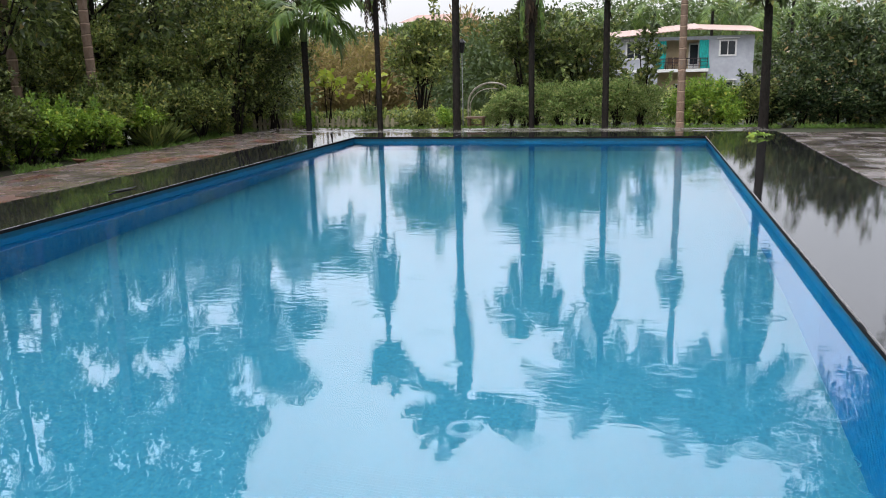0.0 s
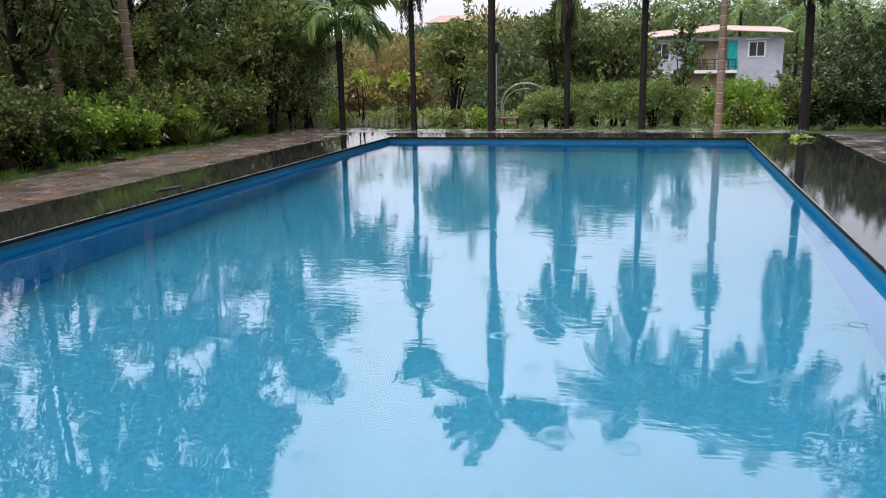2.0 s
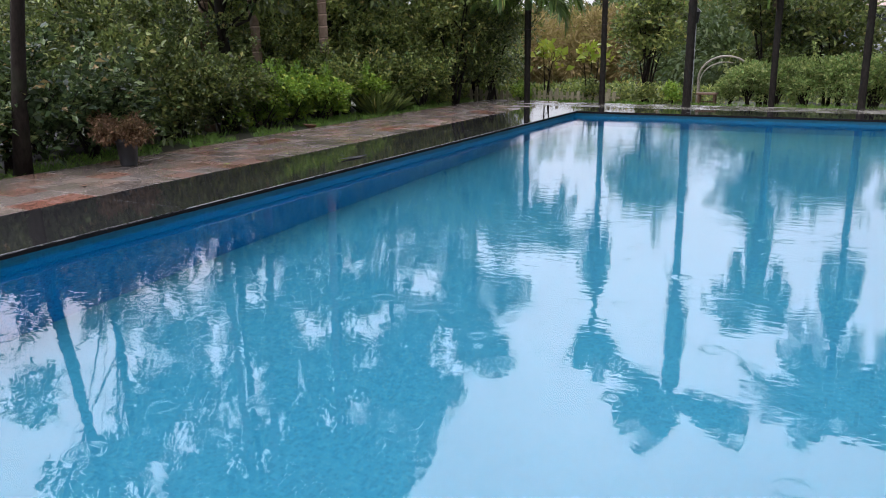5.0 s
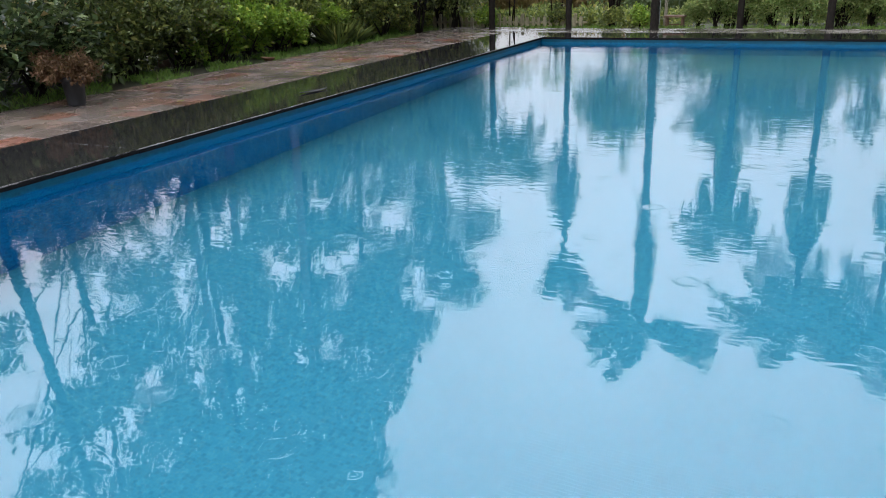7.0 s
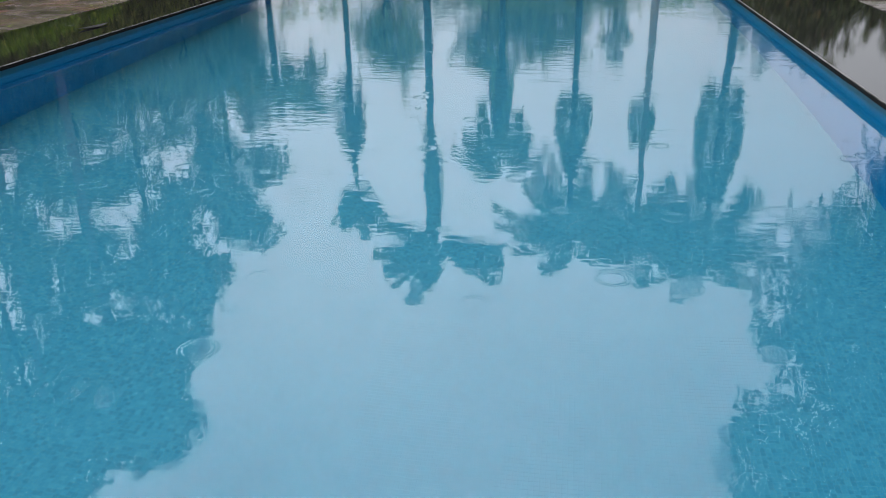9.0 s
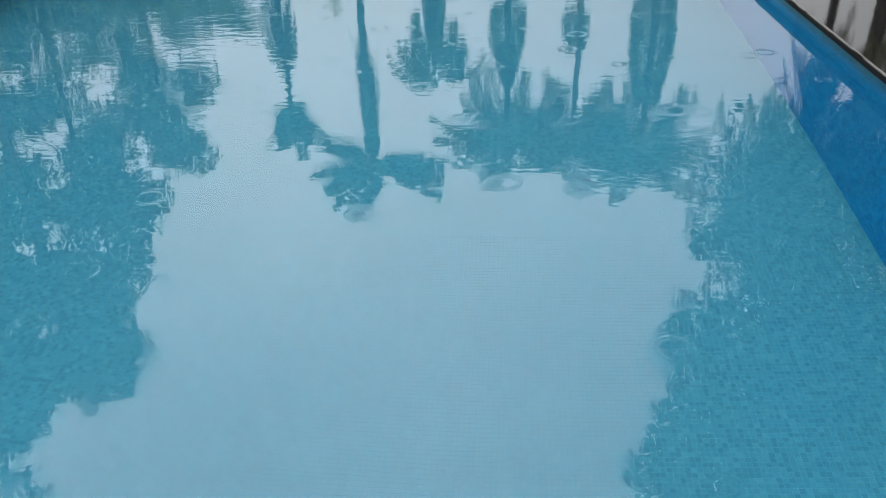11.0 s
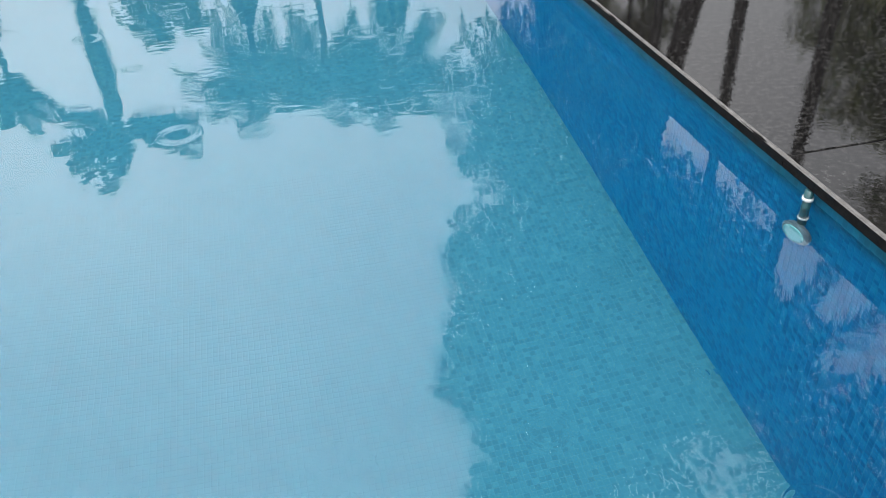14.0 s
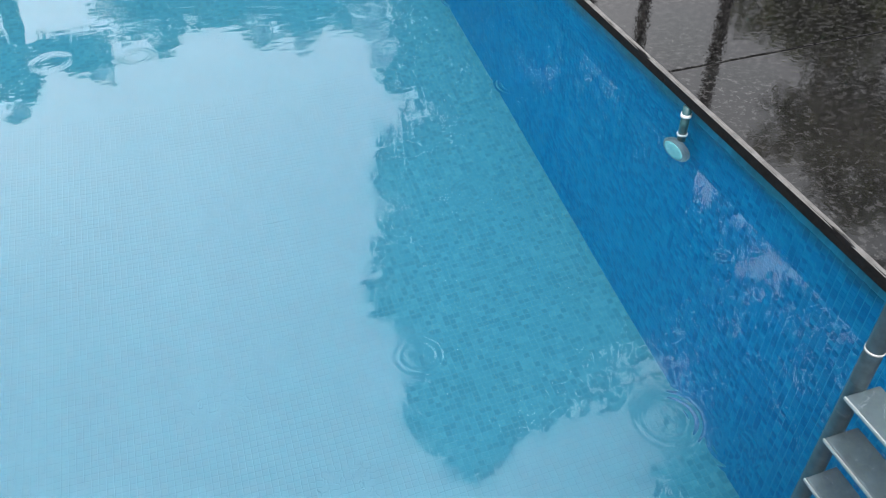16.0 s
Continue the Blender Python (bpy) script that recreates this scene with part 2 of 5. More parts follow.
def plain(name, color, rough=0.6, metal=0.0, var=0.25, scale=14.0, bump=0.001, coat=0.0, spec=0.5):
    """A worn, slightly mottled surface of one material."""
    k = Mat(name)
    P = k.obj()
    n1, n2 = k.noise(P, scale, 4.0), k.noise(P, scale * 0.13, 3.0)
    dark = tuple(c * (1 - var) for c in color)
    lite = tuple(min(1, c * (1 + var)) for c in color)
    col = k.mix(k.maprange(n1, 0.3, 0.7, 0.0, 1.0), dark, lite)
    col = k.mix(k.maprange(n2, 0.5, 0.75, 0.0, 0.5), col, tuple(c * 0.6 for c in color))
    k.set(Base_Color=col, Roughness=rough, Metallic=metal, Coat_Weight=coat, Specular_IOR_Level=spec)
    k.bump(n1, bump, 0.5)
    return k.m


def leaf_material(name, stops, trans=0.35, rough=0.38):
    """Leaves: every leaf its own shade; light comes partly through."""
    k = Mat(name)
    geo = k.node("ShaderNodeNewGeometry")
    rnd = geo.outputs["Random Per Island"]
    col = k.ramp(rnd, stops)
    patch = k.noise(geo.outputs["Position"], 0.8, 3.0)
    col = k.mix(k.maprange(patch, 0.4, 0.75, 0.0, 0.25), col, stops[-2][1])
    k.set(Base_Color=col, Roughness=rough, Specular_IOR_Level=0.35)
    tr = k.node("ShaderNodeBsdfTranslucent")
    k.link(k.mix(0.4, col, (0.17, 0.23, 0.04)), tr.inputs["Color"])
    mx = k.node("ShaderNodeMixShader")
    mx.inputs[0].default_value = trans
    k.link(k.b.outputs[0], mx.inputs[1])
    k.link(tr.outputs[0], mx.inputs[2])
    k.link(mx.outputs[0], k.out.inputs[0])
    return k.m


G = lambda r, g, b: (r, g, b)
L_DARK = leaf_material("dark_glossy_leaves", [(0.0, G(0.015, 0.023, 0.012)), (0.4, G(0.055, 0.085, 0.031)), (0.7, G(0.143, 0.191, 0.058)), (0.93, G(0.318, 0.360, 0.106)), (1.0, G(0.371, 0.276, 0.106))], 0.3, 0.34)
# dark large leaves, with the shade of overhanging trees put into the colour
L_DEEP_SHADE = leaf_material("deep_shaded_leaves", [(0.0, G(0.010, 0.021, 0.013)), (0.45, G(0.028, 0.053, 0.025)), (0.75, G(0.078, 0.124, 0.049)), (0.94, G(0.217, 0.279, 0.109)), (1.0, G(0.373, 0.248, 0.109))], 0.24, 0.24)
L_MID = leaf_material("green_leaves", [(0.0, G(0.034, 0.055, 0.022)), (0.4, G(0.115, 0.172, 0.052)), (0.7, G(0.270, 0.345, 0.092)), (0.92, G(0.471, 0.500, 0.144)), (1.0, G(0.500, 0.391, 0.127))], 0.3, 0.3)
L_SPROUT = leaf_material("bright_sapling_leaves", [(0.0, G(0.208, 0.304, 0.024)), (0.5, G(0.352, 0.440, 0.040)), (0.9, G(0.464, 0.496, 0.056)), (1.0, G(0.480, 0.400, 0.064))], 0.35, 0.35)
L_LIGHT = leaf_material("young_yellow_green_leaves", [(0.0, G(0.120, 0.219, 0.038)), (0.5, G(0.238, 0.398, 0.055)), (0.9, G(0.398, 0.550, 0.072)), (1.0, G(0.550, 0.550, 0.091))])
L_HEDGE = leaf_material("hedge_leaves", [(0.0, G(0.094, 0.151, 0.046)), (0.5, G(0.238, 0.367, 0.103)), (0.9, G(0.436, 0.480, 0.170)), (1.0, G(0.480, 0.480, 0.205))])
L_FAR = leaf_material("hillside_leaves", [(0.0, G(0.029, 0.049, 0.019)), (0.5, G(0.049, 0.081, 0.029)), (0.9, G(0.078, 0.111, 0.039)), (1.0, G(0.111, 0.124, 0.052))], 0.25, 0.6)
L_DRY = leaf_material("dry_feathery_foliage", [(0.0, G(0.143, 0.093, 0.046)), (0.5, G(0.214, 0.152, 0.062)), (0.9, G(0.271, 0.195, 0.072)), (1.0, G(0.186, 0.206, 0.051))], 0.3, 0.7)
L_BROWN = leaf_material("withered_brown_leaves", [(0.0, G(0.06, 0.032, 0.018)), (0.5, G(0.12, 0.06, 0.03)), (0.9, G(0.18, 0.10, 0.055)), (1.0, G(0.22, 0.15, 0.08))], 0.2, 0.7)
L_PALM = leaf_material("palm_leaflets", [(0.0, G(0.047, 0.092, 0.026)), (0.5, G(0.094, 0.163, 0.037)), (0.9, G(0.164, 0.245, 0.050)), (1.0, G(0.305, 0.265, 0.067))], 0.3, 0.4)
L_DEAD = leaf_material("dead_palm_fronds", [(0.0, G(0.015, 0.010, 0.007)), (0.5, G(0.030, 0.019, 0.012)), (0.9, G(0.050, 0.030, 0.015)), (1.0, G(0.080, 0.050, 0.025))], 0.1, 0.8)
L_GRASS = leaf_material("wet_grass", [(0.0, G(0.076, 0.138, 0.028)), (0.5, G(0.138, 0.259, 0.042)), (0.9, G(0.214, 0.367, 0.065)), (1.0, G(0.306, 0.306, 0.112))], 0.3, 0.5)


def bark_material(name, a, b, moss=(0.03, 0.036, 0.022), ring=0.0):
    k = Mat(name)
    P = k.obj()
    sq = k.node("ShaderNodeMapping")
    sq.inputs["Scale"].default_value = (1.0, 1.0, 0.35)
    k.link(P, sq.inputs["Vector"])
    n1, n2 = k.noise(sq.outputs[0], 22.0, 5.0, 0.7), k.noise(P, 2.2, 3.0)
    col = k.mix(k.maprange(n1, 0.3, 0.7, 0.0, 1.0), a, b)
    col = k.mix(k.maprange(n2, 0.5, 0.72, 0.0, 0.6), col, moss)
    if ring:
        # leaf scars: thin uneven rings up the trunk
        pz = k.node("ShaderNodeSeparateXYZ")
        k.link(P, pz.inputs[0])
        zz = k.math("ADD", pz.outputs["Z"], k.math("MULTIPLY", k.noise(P, 3.0, 2.0), 0.1))
        scar = k.math("FRACT", k.math("DIVIDE", zz, ring))
        col = k.mix(k.maprange(scar, 0.80, 0.86, 0.0, 0.65), col, tuple(1.9 * q + 0.01 for q in b))
        col = k.mix(k.maprange(scar, 0.90, 0.94, 0.0, 0.8), col, tuple(0.4 * q for q in a))
    k.set(Base_Color=col, Roughness=0.9, Specular_IOR_Level=0.12)
    k.bump(n1, 0.012, 0.8)
    return k.m


B_DARK = bark_material("dark_wet_bark", (0.008, 0.006, 0.005), (0.028, 0.022, 0.018))
B_PALM = bark_material("palm_bark", (0.008, 0.007, 0.006), (0.028, 0.024, 0.021), (0.02, 0.022, 0.016))
B_BROWN = bark_material("brown_ringed_bark", (0.15, 0.10, 0.07), (0.27, 0.195, 0.145), (0.15, 0.115, 0.09), ring=0.24)
B_GREEN = bark_material("green_crownshaft", (0.05, 0.085, 0.03), (0.10, 0.14, 0.05))


def ground_material():
    k = Mat("wet_earth_and_grass")
    P = k.pos()
    n1, n2, n3 = k.noise(P, 1.2, 4.0), k.noise(P, 18.0, 4.0), k.noise(P, 0.12, 3.0)
    col = k.mix(k.maprange(n1, 0.4, 0.62, 0.0, 1.0), (0.025, 0.018, 0.012), (0.026, 0.04, 0.012))
    col = k.mix(k.maprange(n2, 0.4, 0.7, 0.0, 0.6), col, (0.04, 0.052, 0.018))
    col = k.mix(k.maprange(n3, 0.45, 0.65, 0.0, 0.5), col, (0.055, 0.05, 0.024))
    k.set(Base_Color=col, Roughness=0.85)
    k.bump(n2, 0.03, 0.7)
    return k.m


M_GROUND = ground_material()
M_PLASTER = plain("pale_grey_plaster", (0.328, 0.343, 0.374), 0.8, var=0.08, scale=4.0)
M_CREAM = plain("cream_plaster", (0.390, 0.312, 0.187), 0.8, var=0.1, scale=4.0)
M_ROOF = plain("pink_metal_sheet_roof", (0.343, 0.226, 0.183), 0.45, var=0.12, scale=3.0)
M_TILE_ROOF = plain("red_tile_roof", (0.312, 0.195, 0.164), 0.7, var=0.2, scale=3.0)
M_WHITE = plain("white_paint", (0.585, 0.585, 0.569), 0.5, var=0.08)
M_TEAL = plain("teal_fabric", (0.01, 0.30, 0.27), 0.8, var=0.25, scale=6.0)
M_RAIL = plain("dark_iron", (0.05, 0.04, 0.045), 0.5, 0.6)
M_DARKGLASS = plain("dark_window_glass", (0.02, 0.025, 0.03), 0.08, var=0.1)
M_STEEL = plain("stained_stainless_steel", (0.06, 0.095, 0.115), 0.4, 0.6, var=0.25, scale=30.0)
M_STEP = plain("worn_grey_step", (0.12, 0.155, 0.175), 0.45, 0.2, var=0.15, scale=30.0)
M_STEPEDGE = plain("pale_step_edge", (0.5, 0.52, 0.52), 0.35, 0.1, var=0.08)
M_PVC = plain("dark_teal_pipe", (0.02, 0.085, 0.10), 0.35, var=0.2)
M_CLIP = plain("white_plastic", (0.72, 0.76, 0.78), 0.4, var=0.08)
M_LENS = plain("pale_aqua_lens", (0.25, 0.62, 0.66), 0.18, var=0.1)
M_RIM = plain("steel_rim", (0.30, 0.36, 0.38), 0.3, 0.7, var=0.2)
M_POT = plain("black_plastic", (0.022, 0.023, 0.025), 0.4, var=0.25)
M_TERRA = plain("terracotta", (0.36, 0.12, 0.05), 0.7, var=0.2)
M_PICKET = plain("weathered_yellowish_wood", (0.36, 0.32, 0.21), 0.8, var=0.3, scale=20.0)
M_SHEET = plain("grey_cement_sheet", (0.07, 0.072, 0.072), 0.75, var=0.35, scale=9.0)
M_PIPE = plain("pale_pvc", (0.36, 0.32, 0.26), 0.5, var=0.15)
M_STOOL = plain("old_brown_wood", (0.13, 0.075, 0.045), 0.7, var=0.3)
M_LAMP = plain("black_lamp_metal", (0.02, 0.02, 0.022), 0.4, 0.5)
M_POLE = plain("grey_painted_pole", (0.16, 0.17, 0.165), 0.5, var=0.15)
M_LEAFDEAD = plain("fallen_brown_leaf", (0.13, 0.06, 0.03), 0.6, var=0.4, scale=40.0)
M_LEAFYEL = plain("fallen_yellow_green_leaf", (0.25, 0.33, 0.05), 0.5, var=0.3, scale=40.0)
M_NOSING = plain("pale_worn_granite_edge", (0.15, 0.15, 0.15), 0.45, var=0.3, scale=25.0)
M_SHADE_FACE = plain("shaded_dark_granite", (0.010, 0.010, 0.011), 0.75, var=0.4, scale=60.0, spec=0.06)
M_GROUT = plain("cement_bed", (0.03, 0.028, 0.024), 0.85, var=0.3)

# ---- mesh helpers ----


def mesh_ob(name, verts, faces, mat, parent=None, label="", smooth=False):
    me = bpy.data.meshes.new(name)
    me.from_pydata([tuple(v) for v in verts], [], [tuple(f) for f in faces])
    me.materials.append(mat)
    if smooth:
        me.polygons.foreach_set("use_smooth", [True] * len(me.polygons))
    me.update()
    ob = new(name, me)
    if parent is not None:
        ob.parent = parent
    if label:
        tagged(ob, label)
    return ob


def part(name, bm, mat, parent=None, label="", smooth=False):
    me = bpy.data.meshes.new(name)
    bm.to_mesh(me)
    bm.free()
    me.materials.append(mat)
    if smooth:
        me.polygons.foreach_set("use_smooth", [True] * len(me.polygons))
    ob = new(name, me)
    if parent is not None:
        ob.parent = parent
    if label:
        tagged(ob, label)
    return ob


def thing(name, label, category, group="", kind="", m=None):
    ob = new(name)
    ob.empty_display_size = 0.1
    if m is not None:
        ob.matrix_basis = m
    return tagged(ob, label, category, group, kind)


def box_bm(x0, x1, y0, y1, z0, z1, bevel=0.0, segs=1, bm=None):
    b = bmesh.new()
    bmesh.ops.create_cube(b, size=1.0)
    for v in b.verts:
        v.co = Vector(((x0 + x1) / 2 + v.co.x * (x1 - x0), (y0 + y1) / 2 + v.co.y * (y1 - y0), (z0 + z1) / 2 + v.co.z * (z1 - z0)))
    if bevel:
        bmesh.ops.bevel(b, geom=list(b.edges), offset=bevel, segments=segs, profile=0.6, affect="EDGES")
    if bm is not None:
        me = bpy.data.meshes.new("tmp")
        b.to_mesh(me)
        b.free()
        bm.from_mesh(me)
        bpy.data.meshes.remove(me)
        return bm
    return b


def tube(path, radii, sides=8, cap=True):
    """Vertices and faces of a tube along a path."""
    path = [Vector(p) for p in path]
    n = len(path)
    if isinstance(radii, (int, float)):
        radii = [radii] * n
    V, F = [], []
    up = Vector((0, 0, 1))
    t0 = (path[1] - path[0]).normalized()
    a = t0.cross(up)
    if a.length < 0.05:
        a = t0.cross(Vector((1, 0, 0)))
    a.normalize()
    for i, p in enumerate(path):
        t = (path[min(i + 1, n - 1)] - path[max(i - 1, 0)]).normalized()
        a = (a - t * a.dot(t)).normalized()
        b = t.cross(a)
        for k in range(sides):
            w = 2 * math.pi * k / sides
            V.append(p + (a * math.cos(w) + b * math.sin(w)) * radii[i])
    for i in range(n - 1):
        for k in range(sides):
            k2 = (k + 1) % sides
            F.append((i * sides + k, i * sides + k2, (i + 1) * sides + k2, (i + 1) * sides + k))
    if cap:
        F.append(tuple(range(sides))[::-1])
        F.append(tuple((n - 1) * sides + k for k in range(sides)))
    return V, F


def join(parts):
    V, F = [], []
    for v, f in parts:
        o = len(V)
        V.extend(v)
        F.extend(tuple(i + o for i in q) for q in f)
    return V, F


def leaf_mesh(name, base, along, size, width, rng, mat, parent=None, fold=0.18, droop=0.15):
    """Many folded leaves: base points, directions, lengths and a width ratio."""
    n = len(base)
    along = along / np.linalg.norm(along, axis=1, keepdims=True)
    r = rng.normal(size=(n, 3)) * 0.8 + np.array((0, 0, 1.0))
    side = np.cross(along, r)
    side /= np.linalg.norm(side, axis=1, keepdims=True) + 1e-9
    nor = np.cross(side, along)
    L = size[:, None]
    mid = base + along * L * 0.45
    w = L * width * 0.5
    tip = base + along * L - np.array((0, 0, 1.0)) * L * droop
    V = np.empty((n, 4, 3))
    V[:, 0], V[:, 1], V[:, 2], V[:, 3] = base, mid + side * w + nor * w * fold * 2, tip, mid - side * w + nor * w * fold * 2
    V = V.reshape(-1, 3)
    i = np.arange(n)[:, None] * 4
    F = np.concatenate((i + np.array((0, 1, 2)), i + np.array((0, 2, 3))), axis=0).astype(np.int32)
    me = bpy.data.meshes.new(name)
    me.vertices.add(len(V))
    me.vertices.foreach_set("co", V.ravel())
    me.loops.add(F.size)
    me.loops.foreach_set("vertex_index", F.ravel())
    me.polygons.add(len(F))
    me.polygons.foreach_set("loop_start", np.arange(0, F.size, 3, dtype=np.int32))
    me.update(calc_edges=True)
    me.validate()
    me.materials.append(mat)
    ob = new(name, me)
    if parent is not None:
        ob.parent = parent
    return ob


def sphere_dirs(n, rng):
    v = rng.normal(size=(n, 3))
    return v / np.linalg.norm(v, axis=1, keepdims=True)


def sprays(centres, outs, per, spread, size, rng, upward=0.35):
    """Leaves set round the ends of twigs: returns bases, directions and lengths."""
    n = len(centres)
    c = np.repeat(centres, per, axis=0)
    o = np.repeat(outs, per, axis=0)
    d = o * 0.55 + sphere_dirs(n * per, rng) * 0.8 + np.array((0, 0, upward))
    base = c + sphere_dirs(n * per, rng) * spread * rng.random((n * per, 1)) ** 0.5
    ln = size * (0.6 + 0.8 * rng.random(n * per))
    return base, d, ln


# ---- plants ----


def shrub_parts(root, seed, height, radius, leaves, leaf, mat, width=0.45, stems=6, per=9, open_base=0.12, lobes=9, bark=None, shoots=9):
    """A many-stemmed bush: bare stems below, lobes of leafy sprays above."""
    rng = np.random.default_rng(seed)
    bark = bark or B_DARK
    tubes, cents, outs = [], [], []
    n_tw = leaves // per
    lob = []
    for i in range(lobes):
        a = 2 * math.pi * (i + rng.random()) / lobes * 2.4
        rr = radius * (0.15 + 0.62 * rng.random())
        r_l = min(radius * (0.28 + 0.25 * rng.random()), height * 0.3)
        zz = height * (open_base + 0.15) + (height * (0.85 - open_base) - r_l) * rng.random()
        lob.append(((math.cos(a) * rr, math.sin(a) * rr, zz), r_l))
    lob.append(((0, 0, height - 0.4 * radius), min(radius * 0.42, height * 0.3)))
    for i in range(max(stems, 1)):
        c, r = lob[i % len(lob)]
        b = Vector((rng.normal() * 0.07 * radius, rng.normal() * 0.07 * radius, -0.05))
        e = Vector(c) + Vector((0, 0, r * 0.5))
        m_ = b.lerp(e, 0.5) + Vector((rng.normal() * 0.06, rng.normal() * 0.06, 0.12 * height)) - Vector((c[0], c[1], 0)) * 0.15
        r0 = 0.012 + 0.008 * height
        path = [b * (1 - t) ** 2 + m_ * 2 * t * (1 - t) + e * t * t for t in (0, 0.2, 0.4, 0.6, 0.8, 1.0)]
        tubes.append(tube(path, [r0 * (1 - 0.75 * t) for t in (0, 0.2, 0.4, 0.6, 0.8, 1.0)], 5))
        for q in range(3):
            s = path[2 + q % 3]
            d = Vector(sphere_dirs(1, rng)[0])
            d.z = abs(d.z) * 0.7 + 0.2
            tubes.append(tube([s, s + d * r * 0.6, s + d * r * 1.1 + Vector((0, 0, 0.05))], [r0 * 0.4, r0 * 0.25, r0 * 0.1], 4))
    sh_c, sh_d = [], []
    for i in range(shoots):
        c, r = lob[int(rng.integers(0, len(lob)))]
        d = Vector((rng.normal() * 0.35, rng.normal() * 0.35, 1.0)).normalized()
        s = Vector(c) + Vector((d.x, d.y, 0)) * r
        ln = min(0.75, 0.3 * height) * (0.6 + 0.8 * rng.random()) + r * 0.8
        tubes[-1] = join([tubes[-1], tube([s, s + d * ln * 0.5, s + d * ln], [0.007, 0.005, 0.003], 4)])
        for q in np.linspace(0.35, 1.0, 9):
            sh_c.append(s + d * ln * q)
            sh_d.append(d * 0.3)
    wts = np.array([q[1] ** 2 for q in lob])
    which = rng.choice(len(lob), n_tw, p=wts / wts.sum())
    cc = np.array([lob[w][0] for w in which])
    rr = np.array([lob[w][1] for w in which])[:, None]
    dirs = sphere_dirs(n_tw, rng)
    dirs[:, 2] = np.where(dirs[:, 2] < -0.35, -dirs[:, 2], dirs[:, 2])
    cents = cc + dirs * rr * (0.45 + 0.6 * rng.random((n_tw, 1)) ** 0.6)
    cents[:, 2] = np.maximum(cents[:, 2], height * open_base * (0.4 + rng.random(n_tw)))
    outs = dirs
    if sh_c:
        cents, outs = np.concatenate((cents, np.array(sh_c))), np.concatenate((outs, np.array(sh_d)))
    b, d, ln = sprays(cents, outs, per, leaf * 1.1, leaf, rng)
    v, f = join(tubes)
    tagged(mesh_ob("branchwork", v, f, bark, root, smooth=True), kind="stuff")
    leaf_mesh("foliage", b, d, ln, width, rng, mat, root)
    return root


def shrub(name, label, m, category="bush", group="", **kw):
    root = thing(name, label, category, group, m=m)
    return shrub_parts(root, **kw)


def tree(name, label, m, seed, height, spread, trunk_r, leaves, leaf, mat, bole=0.45, lobes=16, width=0.42, per=10, lobe_r=0.34, bark=None,
         lean=(0.0, 0.0), flat=0.8, group="", gaps=()):
    """A tree: tapered trunk, limbs that reach lobes of foliage, gaps between the lobes."""
    rng = np.random.default_rng(seed)
    root = thing(name, label, "tree", group, m=m)
    bark = bark or B_DARK
    top = Vector((lean[0], lean[1], height * 0.9))
    tp = [Vector((0, 0, -0.1)).lerp(top, t) + Vector((math.sin(t * 5 + seed), math.cos(t * 4 + seed), 0)) * 0.03 * height * t * (1 - t) for t in np.linspace(0, 1, 9)]
    tr = [trunk_r * (1.25 if t == 0 else 1.0) * (1 - 0.85 * t) + 0.008 for t in np.linspace(0, 1, 9)]
    v, f = tube(tp, tr, 10)
    mesh_ob("trunk", v, f, bark, root, smooth=True)
    lob, tubes = [], []
    for i in range(lobes):
        a = 2.399963 * i + rng.normal() * 0.3
        t = bole + (1 - bole) * (i + 0.5) / lobes
        prof = math.sin(math.pi * (0.18 + 0.78 * (t - bole) / (1 - bole))) ** 0.7
        rr = spread * prof * (0.45 + 0.5 * rng.random())
        s = tp[0].lerp(top, max(bole * 0.85, t - 0.16))
        c = Vector((s.x + math.cos(a) * rr, s.y + math.sin(a) * rr, height * t + rng.normal() * 0.02 * height))
        r = spread * lobe_r * (0.65 + 0.7 * rng.random())
        lob.append((c, r))
        mid = s.lerp(c, 0.55) - Vector((0, 0, 0.04 * height * rng.random()))
        r0 = trunk_r * 0.38 * (1.15 - t)
        tubes.append(tube([s, mid, c, c + (c - mid) * 0.25], [r0, r0 * 0.6, r0 * 0.3, 0.006], 6))
        for q in range(4):
            d = Vector(sphere_dirs(1, rng)[0])
            d.z = d.z * 0.6 + 0.15
            tubes.append(tube([mid.lerp(c, 0.3 * q), mid.lerp(c, 0.3 * q) + d * r * 0.5, c + d * r * 0.85], [r0 * 0.35, r0 * 0.22, 0.004], 4))
    v, f = join(tubes)
    tagged(mesh_ob("branchwork", v, f, bark, root, smooth=True), kind="stuff")
    n_tw = leaves // per
    wts = np.array([q[1] ** 2 for q in lob])
    which = rng.choice(len(lob), n_tw, p=wts / wts.sum())
    cc = np.array([lob[w][0] for w in which])
    rr = np.array([lob[w][1] for w in which])[:, None]
    dirs = sphere_dirs(n_tw, rng)
    cents = cc + dirs * rr * np.array((1, 1, flat)) * (0.35 + 0.75 * rng.random((n_tw, 1)) ** 0.7)
    at = cents + np.array(m.translation)
    for gy, gz, ry, rz in gaps:
        # open windows in the crown; they slant with the lie of the boughs
        u = (at[:, 1] + 1.15 * (at[:, 0] + 12.0) - gy) / ry
        w = (at[:, 2] + 0.5 * (at[:, 0] + 12.0) - gz) / rz
        keep = u * u + w * w > 0.75 + 0.5 * rng.random(len(at))
        cents, dirs, at = cents[keep], dirs[keep], at[keep]
    b, d, ln = sprays(cents, dirs, per, leaf * 1.3, leaf, rng, 0.1)
    leaf_mesh("crown", b, d, ln, width, rng, mat, root)
    return root


